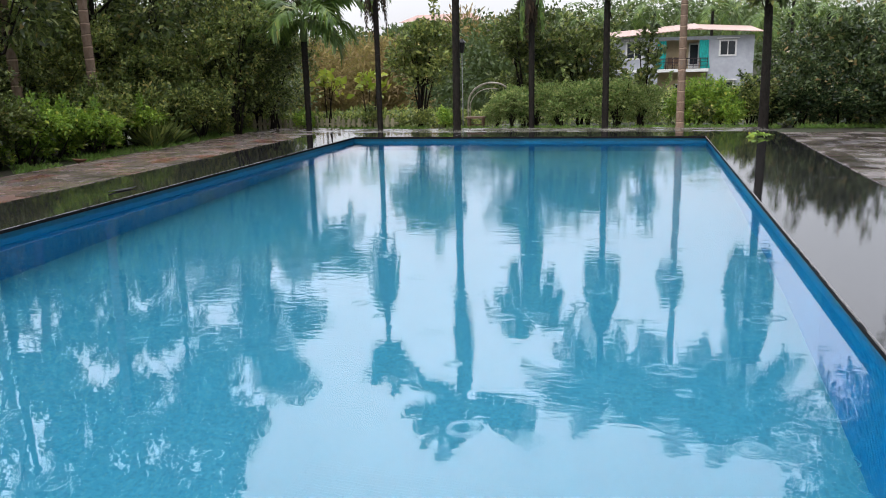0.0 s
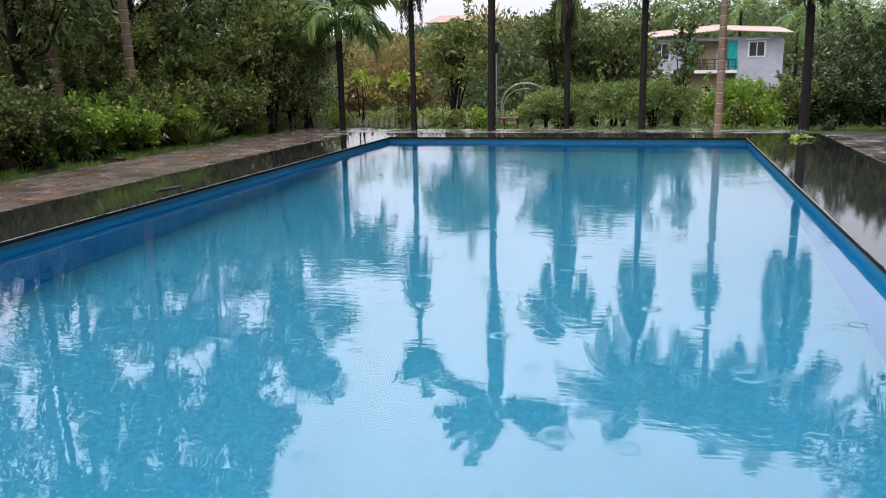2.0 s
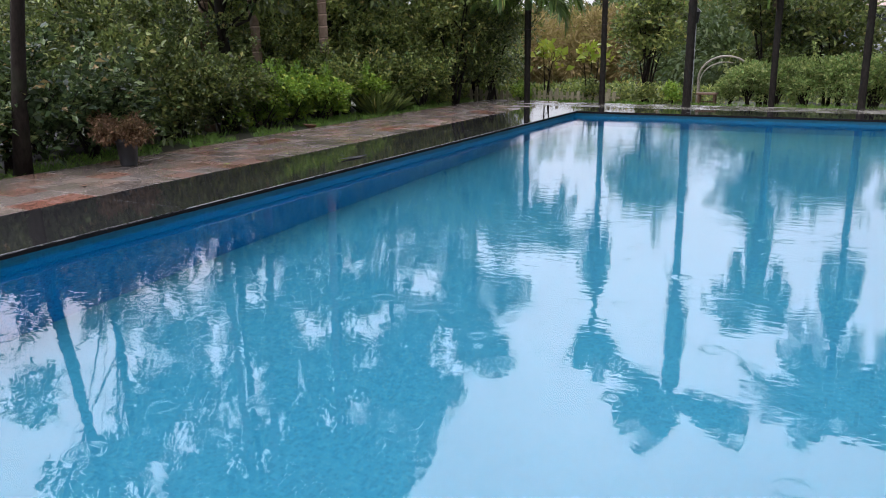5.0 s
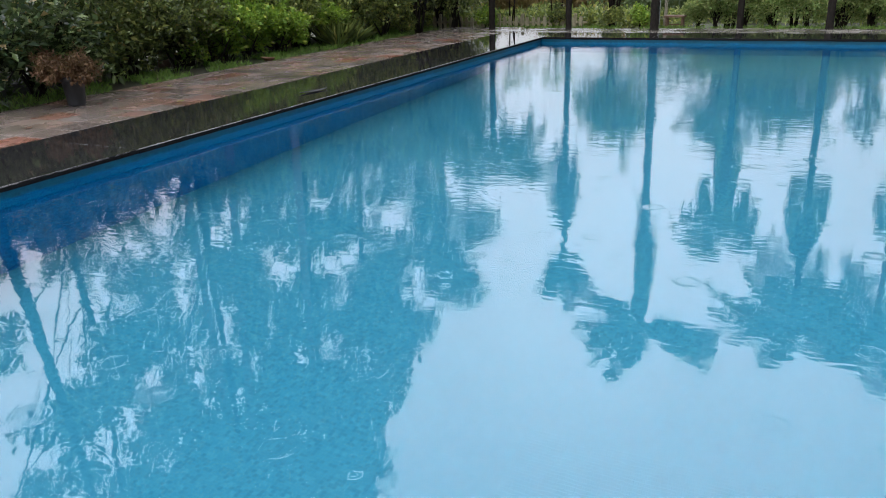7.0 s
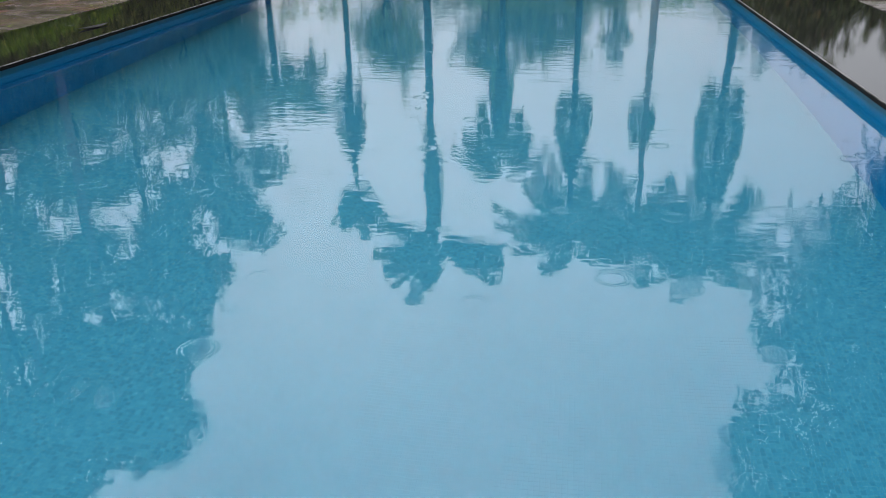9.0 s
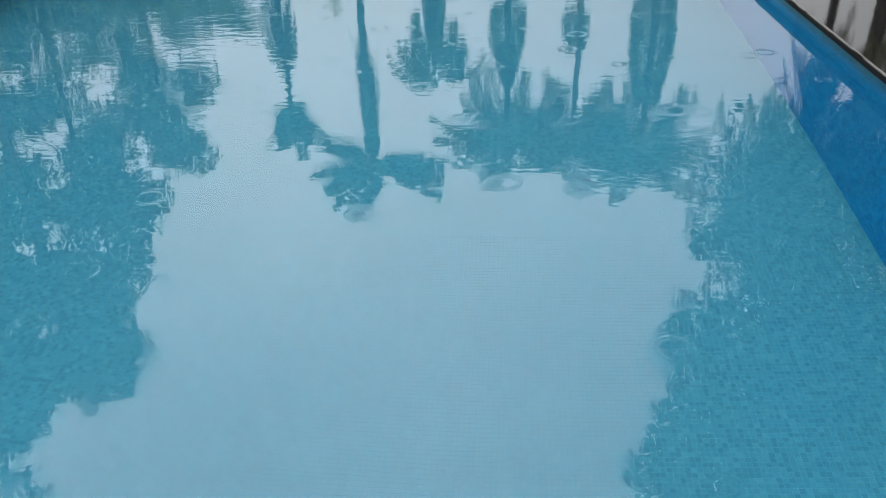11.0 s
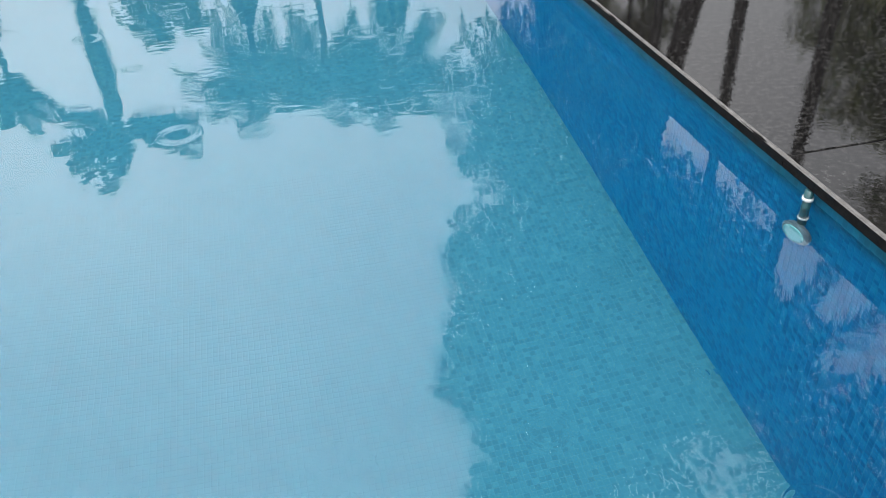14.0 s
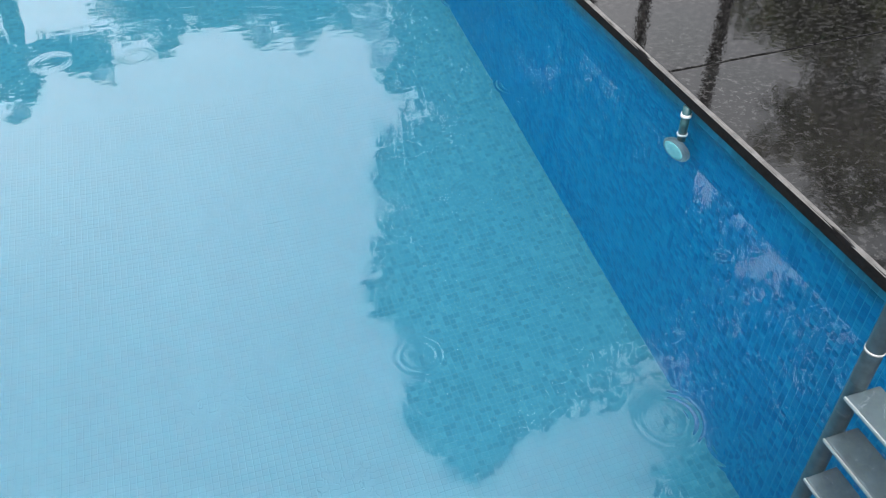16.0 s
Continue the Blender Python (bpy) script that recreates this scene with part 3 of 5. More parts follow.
def frond_parts(root, rng, origin, az, el, length, droop, leaflet, pairs, mat, wide=0.05, name="frond", hang=0.35, arch=1.0):
    """One feathery palm frond: midrib and two rows of leaflets."""
    n = 14
    p = Vector(origin)
    h = Vector((math.cos(az), math.sin(az), 0))
    path, e = [p.copy()], el
    for i in range(n):
        e = el - droop * ((i + 1) / n) ** arch
        p = p + (h * math.cos(e) + Vector((0, 0, math.sin(e)))) * (length / n)
        path.append(p.copy())
    V, F = tube(path, [0.022 * (1 - 0.85 * i / n) * min(1.0, length / 1.6) for i in range(n + 1)], 4)
    V, F = list(V), list(F)
    s0 = h.cross(Vector((0, 0, 1)))
    for k in range(pairs):
        t = 0.14 + 0.86 * (k + 0.5) / pairs
        i = min(int(t * n), n - 1)
        c = path[i].lerp(path[i + 1], t * n - i)
        fw = (path[i + 1] - path[i]).normalized()
        ll = leaflet * (0.35 + 0.75 * math.sin(math.pi * min(1.0, 0.12 + 0.86 * t)) ** 0.7) * (0.5 + 0.65 * rng.random())
        for sg in (-1, 1):
            sd = s0 * sg
            d1 = (sd * (0.85 - 0.35 * t) + fw * (0.45 + 0.35 * t) + Vector((0, 0, 0.12 - hang * 0.4 + 0.1 * rng.normal()))).normalized()
            d2 = (d1 + Vector((0, 0, -hang * (0.9 + 0.5 * rng.random())))).normalized()
            m1 = c + d1 * ll * 0.5
            m2 = m1 + d2 * ll * 0.5
            w = fw * wide * 0.5 * (0.8 + 0.4 * rng.random())
            lift = Vector((0, 0, 0.012))
            o = len(V)
            V.extend((c - w * 0.4, c + w * 0.4, m1 + w + lift, m1 - w + lift, m2))
            F.extend(((o, o + 1, o + 2, o + 3), (o + 3, o + 2, o + 4)))
    return mesh_ob(name, V, F, mat, root)


def palm(label, x, y, z, height, r0, r1, seed, fronds, shaft=1.0, shaft_r=1.25, lean=(0, 0), bark=None, length=2.0, leaflet=0.5, droop=1.3, el=(0.5, 1.3),
         skirt=0, skirt_z=None, skirt_len=1.0, wide=0.055, pairs=26, azs=None, els=None, group="palms beside the pool", sides=10, ring=0.13, hang=0.35, skirt_el=-0.9):
    """A slender palm: ringed trunk, green crownshaft, separate fronds, dead fronds hanging below."""
    rng = np.random.default_rng(seed)
    root = thing("palm_tree", label, "palm tree", group, m=pose(x, y, z))
    n = max(10, int(height / (ring / 2)))
    pts, rad = [], []
    top = Vector((lean[0], lean[1], height))
    for i in range(n + 1):
        t = i / n
        pts.append(Vector((lean[0] * t ** 1.3, lean[1] * t ** 1.3, height * t - 0.05 * (i == 0))))
        r = r0 + (r1 - r0) * min(1.0, t * 1.3)
        rad.append(r * (1.06 if i % 2 else 0.97) * (1.35 if i == 0 else 1.0))
    v, f = tube(pts, rad, sides)
    mesh_ob("trunk", v, f, bark or B_PALM, root, smooth=True)
    crown = top + Vector((0, 0, shaft))
    if shaft > 0.05:
        q = [top + Vector((0, 0, shaft * t)) for t in (-0.03, 0.1, 0.3, 0.6, 0.85, 1.0)]
        v, f = tube(q, [r1 * 0.9, r1 * shaft_r, r1 * shaft_r * 1.05, r1 * shaft_r * 0.85, r1 * 0.7, r1 * 0.4], sides)
        mesh_ob("crownshaft", v, f, B_GREEN, root, smooth=True)
    for i in range(fronds):
        a = azs[i] if azs else 2.399963 * i + rng.normal() * 0.2
        t = (i + 0.5) / fronds
        e = els[i] if els else el[0] + (el[1] - el[0]) * t
        frond_parts(root, rng, crown - Vector((0, 0, 0.25 * shaft * (1 - t))), a, e, length * (0.8 + 0.35 * rng.random()), droop * (0.8 + 0.4 * rng.random()), leaflet, pairs, L_PALM, wide, hang=hang)
    for i in range(skirt):
        a = 2.399963 * i + rng.normal() * 0.3
        zz = (skirt_z if skirt_z is not None else height) - 0.5 * skirt_len * rng.random()
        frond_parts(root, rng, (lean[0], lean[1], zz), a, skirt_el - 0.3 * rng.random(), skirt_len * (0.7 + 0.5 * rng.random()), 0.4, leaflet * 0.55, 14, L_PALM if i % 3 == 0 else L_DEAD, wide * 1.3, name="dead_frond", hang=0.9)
    return root

# ---- ground and pool ----
PX0, PX1, PY0, PY1 = -6.2, 1.4, -0.36, 16.69     # inner edges of the coping
WATER_Z, FLOOR_Z = -0.107, -1.842
WALL_GAP = 0.045


def land(x, y):
    """Height of the land: level round the pool, falling behind it, a wooded hill beyond."""
    z = -0.075
    if y > 19.4:
        z -= min((y - 19.4) * 0.06, 2.6)
    if y > 74:
        z += 0.09 * (y - 74) * (0.75 + 0.25 * math.sin(x * 0.03 + 1.0)) if y < 190 else 0.09 * 116 * (0.75 + 0.25 * math.sin(x * 0.03 + 1.0))
    if x < -10.6:
        z -= min((-10.6 - x) * 0.09, 1.6)
    if x > 8:
        z -= min((x - 8) * 0.05, 1.0)
    if y > 24 or x < -13 or x > 10:
        z += 0.35 * noise.noise(Vector((x * 0.07, y * 0.07, 0.3)))
    return z


def build_ground():
    xs = sorted(set([-1500, -700, -350, -200, -120, -80, -55, -40, -30, -24, -20, -17, -15, -13.5, -12.5, -11.8, -11.2, -10.6, -10.1, -9.58, PX0 - 1.36, -4, -2, 0, PX1 + 1.56,
                     4.5, 6.16, 7, 8, 9, 10, 12, 15, 19, 24, 30, 40, 55, 80, 120, 200, 350, 700, 1500]))
    ys = sorted(set([-1500, -500, -150, -60, -25, -10, -6, PY0 - 1.4, 2, 4, 6, 8, 10, 12, 14, PY1 + 1.19, 18.5, 19.2, 19.5, 20, 20.6, 21.5, 23, 25, 28, 32, 37, 43, 50, 58, 66, 74, 85, 100, 120, 140, 165,
                     190, 240, 350, 600, 1500, 3500]))
    V = [(x, y, land(x, y)) for y in ys for x in xs]
    F = []
    n = len(xs)
    for j in range(len(ys) - 1):
        for i in range(n - 1):
            if xs[i] >= PX0 - 1.37 and xs[i + 1] <= PX1 + 1.57 and ys[j] >= PY0 - 1.41 and ys[j + 1] <= PY1 + 1.2:
                continue
            F.append((j * n + i, j * n + i + 1, (j + 1) * n + i + 1, (j + 1) * n + i))
    g = mesh_ob("ground", V, F, M_GROUND, smooth=True)
    return tagged(g, "wet earth with grass falling away to a wooded hill", "ground", kind="structure")


build_ground()


def build_pool():
    wx0, wx1, wy0, wy1 = PX0 - WALL_GAP, PX1 + WALL_GAP, PY0 - WALL_GAP * 0, PY1 + WALL_GAP
    t = 0.25
    fl = part("pool_floor", box_bm(wx0 - t, wx1 + t, wy0 - t, wy1 + t, FLOOR_Z - 0.25, FLOOR_Z), M_FLOOR)
    tagged(fl, "pale aqua glass mosaic floor of the pool", "pool floor", kind="structure")
    walls = {}
    for nm, b in (("pool_wall_west", (wx0 - t, wx0, wy0 - t, wy1 + t)), ("pool_wall_east", (wx1, wx1 + t, wy0 - t, wy1 + t)),
                  ("pool_wall_north", (wx0, wx1, wy1, wy1 + t)), ("pool_wall_south", (wx0, wx1, wy0 - t, wy0))):
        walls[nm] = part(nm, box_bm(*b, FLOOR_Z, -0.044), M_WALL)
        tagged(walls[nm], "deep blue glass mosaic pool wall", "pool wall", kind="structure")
    w = mesh_ob("water", [(wx0, wy0, WATER_Z), (wx1, wy0, WATER_Z), (wx1, wy1, WATER_Z), (wx0, wy1, WATER_Z)], [(0, 1, 2, 3)], M_WATER)
    tagged(w, "clear blue pool water ringed by rain drops", "water", kind="structure")
    w.visible_shadow = False
    return fl, walls


POOL_FLOOR, POOL_WALLS = build_pool()


def slab_mesh(lx, ly, th=0.042, bev=0.006):
    b = box_bm(-lx / 2, lx / 2, -ly / 2, ly / 2, -th, 0, bev, 2)
    me = bpy.data.meshes.new("slab")
    b.to_mesh(me)
    b.free()
    me.materials.append(M_GRANITE)
    me.materials.append(M_SHADE_FACE)
    # sides and underside: their shade is put into a second, duller granite
    for p in me.polygons:
        if p.normal.z < 0.3:
            p.material_index = 1
    return me


def worn_edge(root, a, c, mat, rng):
    """The chipped arris of the coping: a narrow worn strip, a small chamfer and the shaded face below."""
    d = (c - a).normalized()
    side = Vector((-d.y, d.x, 0))          # away from the water
    n = max(20, int((c - a).length / 0.05))
    V, F = [], []
    for i in range(n + 1):
        p = a + d * min(max((c - a).length * i / n, 0.002), (c - a).length - 0.002)
        chip = rng.random() ** 8 * 0.005
        for off, z in ((0.011 + 0.003 * rng.random(), 0.0014), (0.004 + chip, 0.002), (-0.001 + 0.6 * chip, -0.004 - chip), (-0.0015, -0.017)):
            V.append(p + side * off + Vector((0, 0, z)))
    for i in range(n):
        for q in range(3):
            o = 4 * i + q
            F.append((o, o + 4, o + 5, o + 1))
    ob = mesh_ob("nosing", V, F, mat, root, "worn edge of the granite coping")
    ob.data.materials.append(M_SHADE_FACE)
    for k, p in enumerate(ob.data.polygons):
        p.material_index = 1 if k % 3 == 2 else 0


def build_deck():
    """Granite slabs round the pool on a cement bed."""
    GAP = 0.003
    LW, RW, FW, NW = 1.35, 1.55, 1.18, 1.4
    bed = bmesh.new()
    for b in ((PX0 - LW, PX0 - 0.06, PY0 - NW, PY1 + FW), (PX1 + 0.06, PX1 + RW, PY0 - NW, PY1 + FW),
              (PX0 - 0.06, PX1 + 0.06, PY1 + 0.06, PY1 + FW), (PX0 - 0.06, PX1 + 0.06, PY0 - NW, PY0 - 0.06)):
        box_bm(*b, -0.3, -0.044, bm=bed)
    root = part("deck", bed, M_GROUT)
    tagged(root, "wet dark granite deck round the pool", "pool deck", kind="structure")
    jy = [PY0 - NW, 1.742, 6.5, 10.6, 14.3, PY1 + FW]
    spans = [(PX1, PX1 + RW, a, b) for a, b in zip(jy, jy[1:])]
    jl = [PY0 - NW, 1.9, 5.3, 8.9, 12.4, 15.4, PY1 + FW]
    spans += [(PX0 - LW, PX0, a, b) for a, b in zip(jl, jl[1:])]
    jx = [PX0 + GAP, -3.9, -1.2, PX1 - GAP]
    spans += [(a, b, PY1, PY1 + FW) for a, b in zip(jx, jx[1:])]
    spans += [(a, b, PY0 - NW, PY0) for a, b in zip(jx, jx[1:])]
    rng = random.Random(4)
    for a, c in (((PX0, PY0), (PX0, PY1)), ((PX1, PY1), (PX1, PY0)), ((PX0, PY1), (PX1, PY1)), ((PX1, PY0), (PX0, PY0))):
        worn_edge(root, Vector((*a, 0)), Vector((*c, 0)), M_NOSING if a[0] == c[0] else M_SHADE_FACE, rng)
    for x0, x1, y0, y1 in spans:
        me = slab_mesh(x1 - x0 - GAP * (0 if x1 - x0 > 1.3 and y1 - y0 > 2 else 1), y1 - y0 - GAP)
        s = new("slab", me)
        s.parent = root
        s.location = ((x0 + x1) / 2, (y0 + y1) / 2, rng.uniform(-0.0015, 0.0015))
        s.rotation_euler = (rng.uniform(-0.0008, 0.0008), rng.uniform(-0.0006, 0.0006), 0)


build_deck()


def paver_mesh(name, s, mat, th=0.05):
    b = box_bm(-s / 2, s / 2, -s / 2, s / 2, -th, 0)
    top = [e for e in b.edges if all(v.co.z > -0.001 for v in e.verts)]
    bmesh.ops.bevel(b, geom=top, offset=0.003, segments=1, affect="EDGES")
    me = bpy.data.meshes.new(name)
    b.to_mesh(me)
    b.free()
    me.materials.append(mat)
    return me


def build_pavement(name, label, x0, y0, nx, ny, s, mat, seed, joint=0.009):
    bed = box_bm(x0, x0 + nx * s, y0, y0 + ny * s, -0.07, -0.05)
    root = part(name, bed, M_GROUT)
    tagged(root, label, "pavement", kind="structure")
    me = paver_mesh("paver", s - joint, mat)
    rng = random.Random(seed)
    for j in range(ny):
        for i in range(nx):
            p = new("paver", me)
            p.parent = root
            p.location = (x0 + (i + 0.5) * s, y0 + (j + 0.5) * s, rng.uniform(-0.006, 0.002))
            p.rotation_euler = (rng.uniform(-0.01, 0.01), rng.uniform(-0.01, 0.01), rng.uniform(-0.006, 0.006) + rng.randrange(4) * math.pi / 2)
    return root


# ---- large palms behind the far end of the pool ----
PL = "slender palm with ringed dark trunk and arching green fronds"


def palms():
    # fan-leaved young palm with a short trunk
    palm("slender dark-trunked palm with broad drooping fronds low down", -8.15, 18.7, -0.05, 2.25, 0.07, 0.08, 11, 12, shaft=0.6, shaft_r=1.1, length=1.75, leaflet=0.7, droop=1.8,
         el=(0.2, 1.35), azs=[0.05, -0.5, 2.6, 3.4, 0.6, 1.6, 4.4, 5.6, 0.2, 3.0, -0.2, 1.2], wide=0.1, pairs=30, hang=0.75)
    palm("slender palm with hanging dead fronds under its crown", -6.25, 18.75, -0.05, 4.9, 0.068, 0.062, 12, 13, shaft=0.5, length=1.35, leaflet=0.42, droop=0.45, el=(1.15, 1.5),
         skirt=36, skirt_z=4.9, skirt_len=1.6, wide=0.07, pairs=32, hang=0.6, skirt_el=-0.95)
    palm("tall slender palm with hanging sheaths under its crown", -4.25, 18.65, -0.05, 6.2, 0.095, 0.08, 13, 22, shaft=0.8, shaft_r=2.6, length=1.75, leaflet=0.6, droop=0.6, lean=(0.05, 0),
         azs=[3.14, 2.9, 0.05, 3.3, 0.15, 3.0, -0.1, 4.7, 2.6, 0.3, 1.6, 3.5, 3.1, 2.8, 0.0, 0.2, 3.2, -0.2, 4.4, 1.2, 2.7, 0.1],
         els=[0.15, 0.75, 0.55, 1.0, 0.75, 1.1, 0.85, 0.9, 0.35, 0.6, 0.9, 0.85, 1.2, 0.9, 0.65, 0.5, 0.6, 0.75, 1.1, 1.0, 1.05, 0.7],
         wide=0.06, pairs=40, hang=0.8, skirt=44, skirt_z=7.0, skirt_len=2.3, skirt_el=-1.22)
    palm("palm with a thick skirt of dead brown fronds", -2.55, 19.6, -0.1, 4.3, 0.07, 0.075, 14, 16, shaft=0.6, length=1.5, leaflet=0.5, droop=2.2, el=(-0.1, 1.2), skirt=44, skirt_z=4.8, skirt_len=1.7, wide=0.1, pairs=30,
         hang=0.8, skirt_el=-1.1)
    dense = dict(shaft=0.6, length=1.95, leaflet=0.66, droop=1.15, el=(-0.2, 1.35), wide=0.055, pairs=36, hang=0.9)
    palm(PL, -0.72, 19.0, -0.05, 5.7, 0.08, 0.072, 15, 30, skirt=18, skirt_z=5.3, skirt_len=1.1, **dense)
    palm("slender palm with pale brown ringed trunk and arching fronds", 0.99, 19.0, -0.05, 5.9, 0.095, 0.07, 16, 28, bark=B_BROWN, **dense)
    palm("palm whose trunk is wrapped in a bulging climber", 2.82, 19.05, -0.05, 6.1, 0.11, 0.07, 17, 30, lean=(-0.1, 0), **dense)
    palm("slender palm standing beside the paved strip", 5.35, 15.2, -0.05, 5.0, 0.085, 0.075, 18, 30, shaft=0.6, length=2.3, leaflet=0.6, droop=2.2, el=(0.0, 1.5), wide=0.05, pairs=34, hang=0.9, skirt=30, skirt_z=4.9, skirt_len=1.6)
    # palms over the right-hand pavement, seen in the wet deck
    for i, (x, y, r, h) in enumerate(((5.75, 11.03, 0.085, 8.0), (5.8, 8.9, 0.09, 7.3), (5.75, 7.1, 0.09, 6.0))):
        palm(PL, x, y, -0.05, h, r, r * 0.85, 30 + i, 12, **dense)
    # brown ringed trunks among the bushes
    for i, (x, y, h, ln) in enumerate(((-10.9, 14.1, 9.5, (-0.25, 0.1)), (-11.6, 12.8, 9.0, (-0.5, 0.1)), (-12.6, 12.3, 8.0, (0.1, 0.3)))):
        palm("tall palm with pale brown ringed trunk among the bushes", x, y, -0.25, h, 0.1, 0.085, 50 + i, 12, bark=B_BROWN, lean=ln, ring=0.24, **dense)


palms()
# climbers round the trunks, things of their own


def climber(label, x, y, z, height, girth, twigs, seed, mat):
    """A sleeve of leaves that swells round a trunk and tapers upward, on a twining stem."""
    rng = np.random.default_rng(seed)
    r = thing("climbing_plant", label, "climber", m=pose(x, y, z))
    zc = rng.random(twigs) * height
    rc = 0.08 + girth * np.sin(np.pi * np.clip(0.24 + 0.70 * zc / height, 0, 1)) ** 0.9
    ac = rng.random(twigs) * 2 * np.pi
    c = np.stack((np.cos(ac) * rc, np.sin(ac) * rc, zc), 1)
    o = np.stack((np.cos(ac), np.sin(ac), ac * 0 - 0.3), 1)
    b, d, ln = sprays(c, o, 10, 0.1, 0.11, rng, 0.0)
    leaf_mesh("foliage", b, d, ln, 0.55, rng, mat, r)
    n = int(height / 0.14)
    v, f = tube([(0.1 * math.cos(k * 0.9), 0.1 * math.sin(k * 0.9), k * 0.16 - 0.5) for k in range(n)], 0.014, 5)
    mesh_ob("vine", v, f, B_DARK, r, smooth=True)


climber("dense dark climber bulging round a palm trunk", 2.74, 19.05, 2.75, 2.75, 0.36, 520, 5, L_DARK)
climber("dark leafy climber halfway up a palm trunk", -0.72, 19.0, 3.0, 1.4, 0.27, 200, 6, L_DARK)
climber("small leafy climber clinging to a ringed palm trunk", 0.9, 19.0, 3.2, 0.9, 0.13, 70, 7, L_DARK)

# ---- trees ----
TALL = "tall dark-leaved tree with an open crown beside the pool"
OPEN = ((14.2, 4.7, 0.42, 0.42), (16.5, 5.2, 0.42, 0.42), (16.7, 8.15, 0.55, 0.4), (15.0, 6.0, 0.22, 0.8), (12.1, 4.9, 0.25, 1.0), (10.9, 2.8, 0.5, 0.7), (9.9, 6.2, 0.8, 0.7), (8.1, 4.0, 0.8, 1.1),
        (7.2, 4.0, 0.8, 1.4), (8.85, 3.6, 0.4, 0.5), (18.3, 4.4, 0.3, 0.9), (19.6, 6.6, 0.3, 0.5), (13.2, 7.1, 0.3, 0.5), (11.7, 6.3, 0.3, 0.4), (13.3, 3.4, 0.3, 0.5), (17.6, 3.6, 0.3, 0.8), (15.6, 3.5, 0.25, 0.6),
        (12.9, 3.6, 0.2, 1.0), (14.9, 3.4, 0.18, 0.9), (16.1, 3.2, 0.2, 0.8), (17.3, 6.8, 0.2, 0.7), (18.6, 7.6, 0.3, 0.5), (13.9, 6.2, 0.2, 0.6), (20.4, 5.2, 0.3, 0.8), (11.2, 4.6, 0.25, 0.7))
tree("tree", TALL, pose(-10.4, 20.4, -0.1), 101, 8.2, 1.5, 0.09, 17000, 0.15, L_DARK, bole=0.08, lobes=22, lobe_r=0.36, gaps=OPEN)
tree("tree", TALL, pose(-12.2, 18.7, -0.2), 108, 11.4, 1.9, 0.11, 22000, 0.15, L_DARK, bole=0.25, lobes=24, lobe_r=0.30, gaps=OPEN)
tree("tree", TALL, pose(-12.0, 15.8, -0.2), 102, 12.6, 2.5, 0.12, 32000, 0.16, L_DARK, bole=0.2, lobes=30, lobe_r=0.25, gaps=OPEN)
tree("tree", TALL, pose(-11.9, 12.2, -0.2), 103, 11.2, 2.4, 0.12, 28000, 0.16, L_DARK, bole=0.24, lobes=26, lobe_r=0.26, gaps=OPEN)
tree("tree", TALL, pose(-12.8, 9.6, -0.2), 104, 10.2, 2.0, 0.11, 22000, 0.115, L_DARK, bole=0.35, lobes=18, lobe_r=0.3, gaps=OPEN)
tree("tree", "tree with a thick dark trunk at the pavement's edge", pose(-9.72, 6.05, -0.06), 105, 8.6, 2.0, 0.09, 18000, 0.115, L_DARK, bole=0.5, lobes=14, lobe_r=0.32, lean=(1.2, 0.0), gaps=OPEN)
for i, (x, y, h) in enumerate(((-15.4, 17.5, 3.7), (-15.8, 13.0, 3.4), (-15.4, 10.2, 3.2), (-14.8, 22.0, 4.2), (-12.4, 24.0, 4.4), (-19.0, 16.0, 4.2), (-19.5, 21.5, 4.8))):
    tree("tree", "leafy tree in the thicket behind the bushes", pose(x, y, land(x, y)), 120 + i, h, 1.9, 0.08, 9000, 0.16, L_DARK, bole=0.12, lobes=18, group="thicket trees")
tree("tree", "large tree with feathery crown overhanging the deck", pose(5.75, 9.5, -0.07), 140, 10.4, 2.7, 0.19, 46000, 0.15, L_DARK, bole=0.58, lobes=34, width=0.38, lean=(-1.1, 0.4), lobe_r=0.33)
tree("tree", "tall tree with feathery crown beyond the paved strip", pose(5.7, 13.7, -0.07), 144, 19.5, 2.7, 0.14, 70000, 0.16, L_DARK, bole=0.24, lobes=66, width=0.38, lean=(-0.9, -0.5), lobe_r=0.33)
tree("tree", "large leafy tree beyond the paved strip", pose(8.6, 5.0, -0.08), 142, 14.0, 3.0, 0.16, 44000, 0.15, L_DARK, bole=0.54, lobes=34, width=0.38)
tree("tree", "slender leafy tree beside the paved strip", pose(5.8, 12.2, -0.08), 143, 5.6, 1.1, 0.06, 9000, 0.13, L_DARK, bole=0.45, lobes=16, width=0.38)
tree("tree", "small leafy tree beside the paved strip", pose(8.0, 6.7, -0.1), 145, 5.4, 1.7, 0.07, 15000, 0.14, L_DARK, bole=0.12, lobes=16)
tree("tree", "leafy tree beside the paved strip", pose(9.2, 9.0, -0.1), 141, 4.6, 2.2, 0.08, 16000, 0.15, L_MID, bole=0.2, lobes=16)

# ---- bushes ----
BUSH = "dense dark green bush with glossy wet leaves"


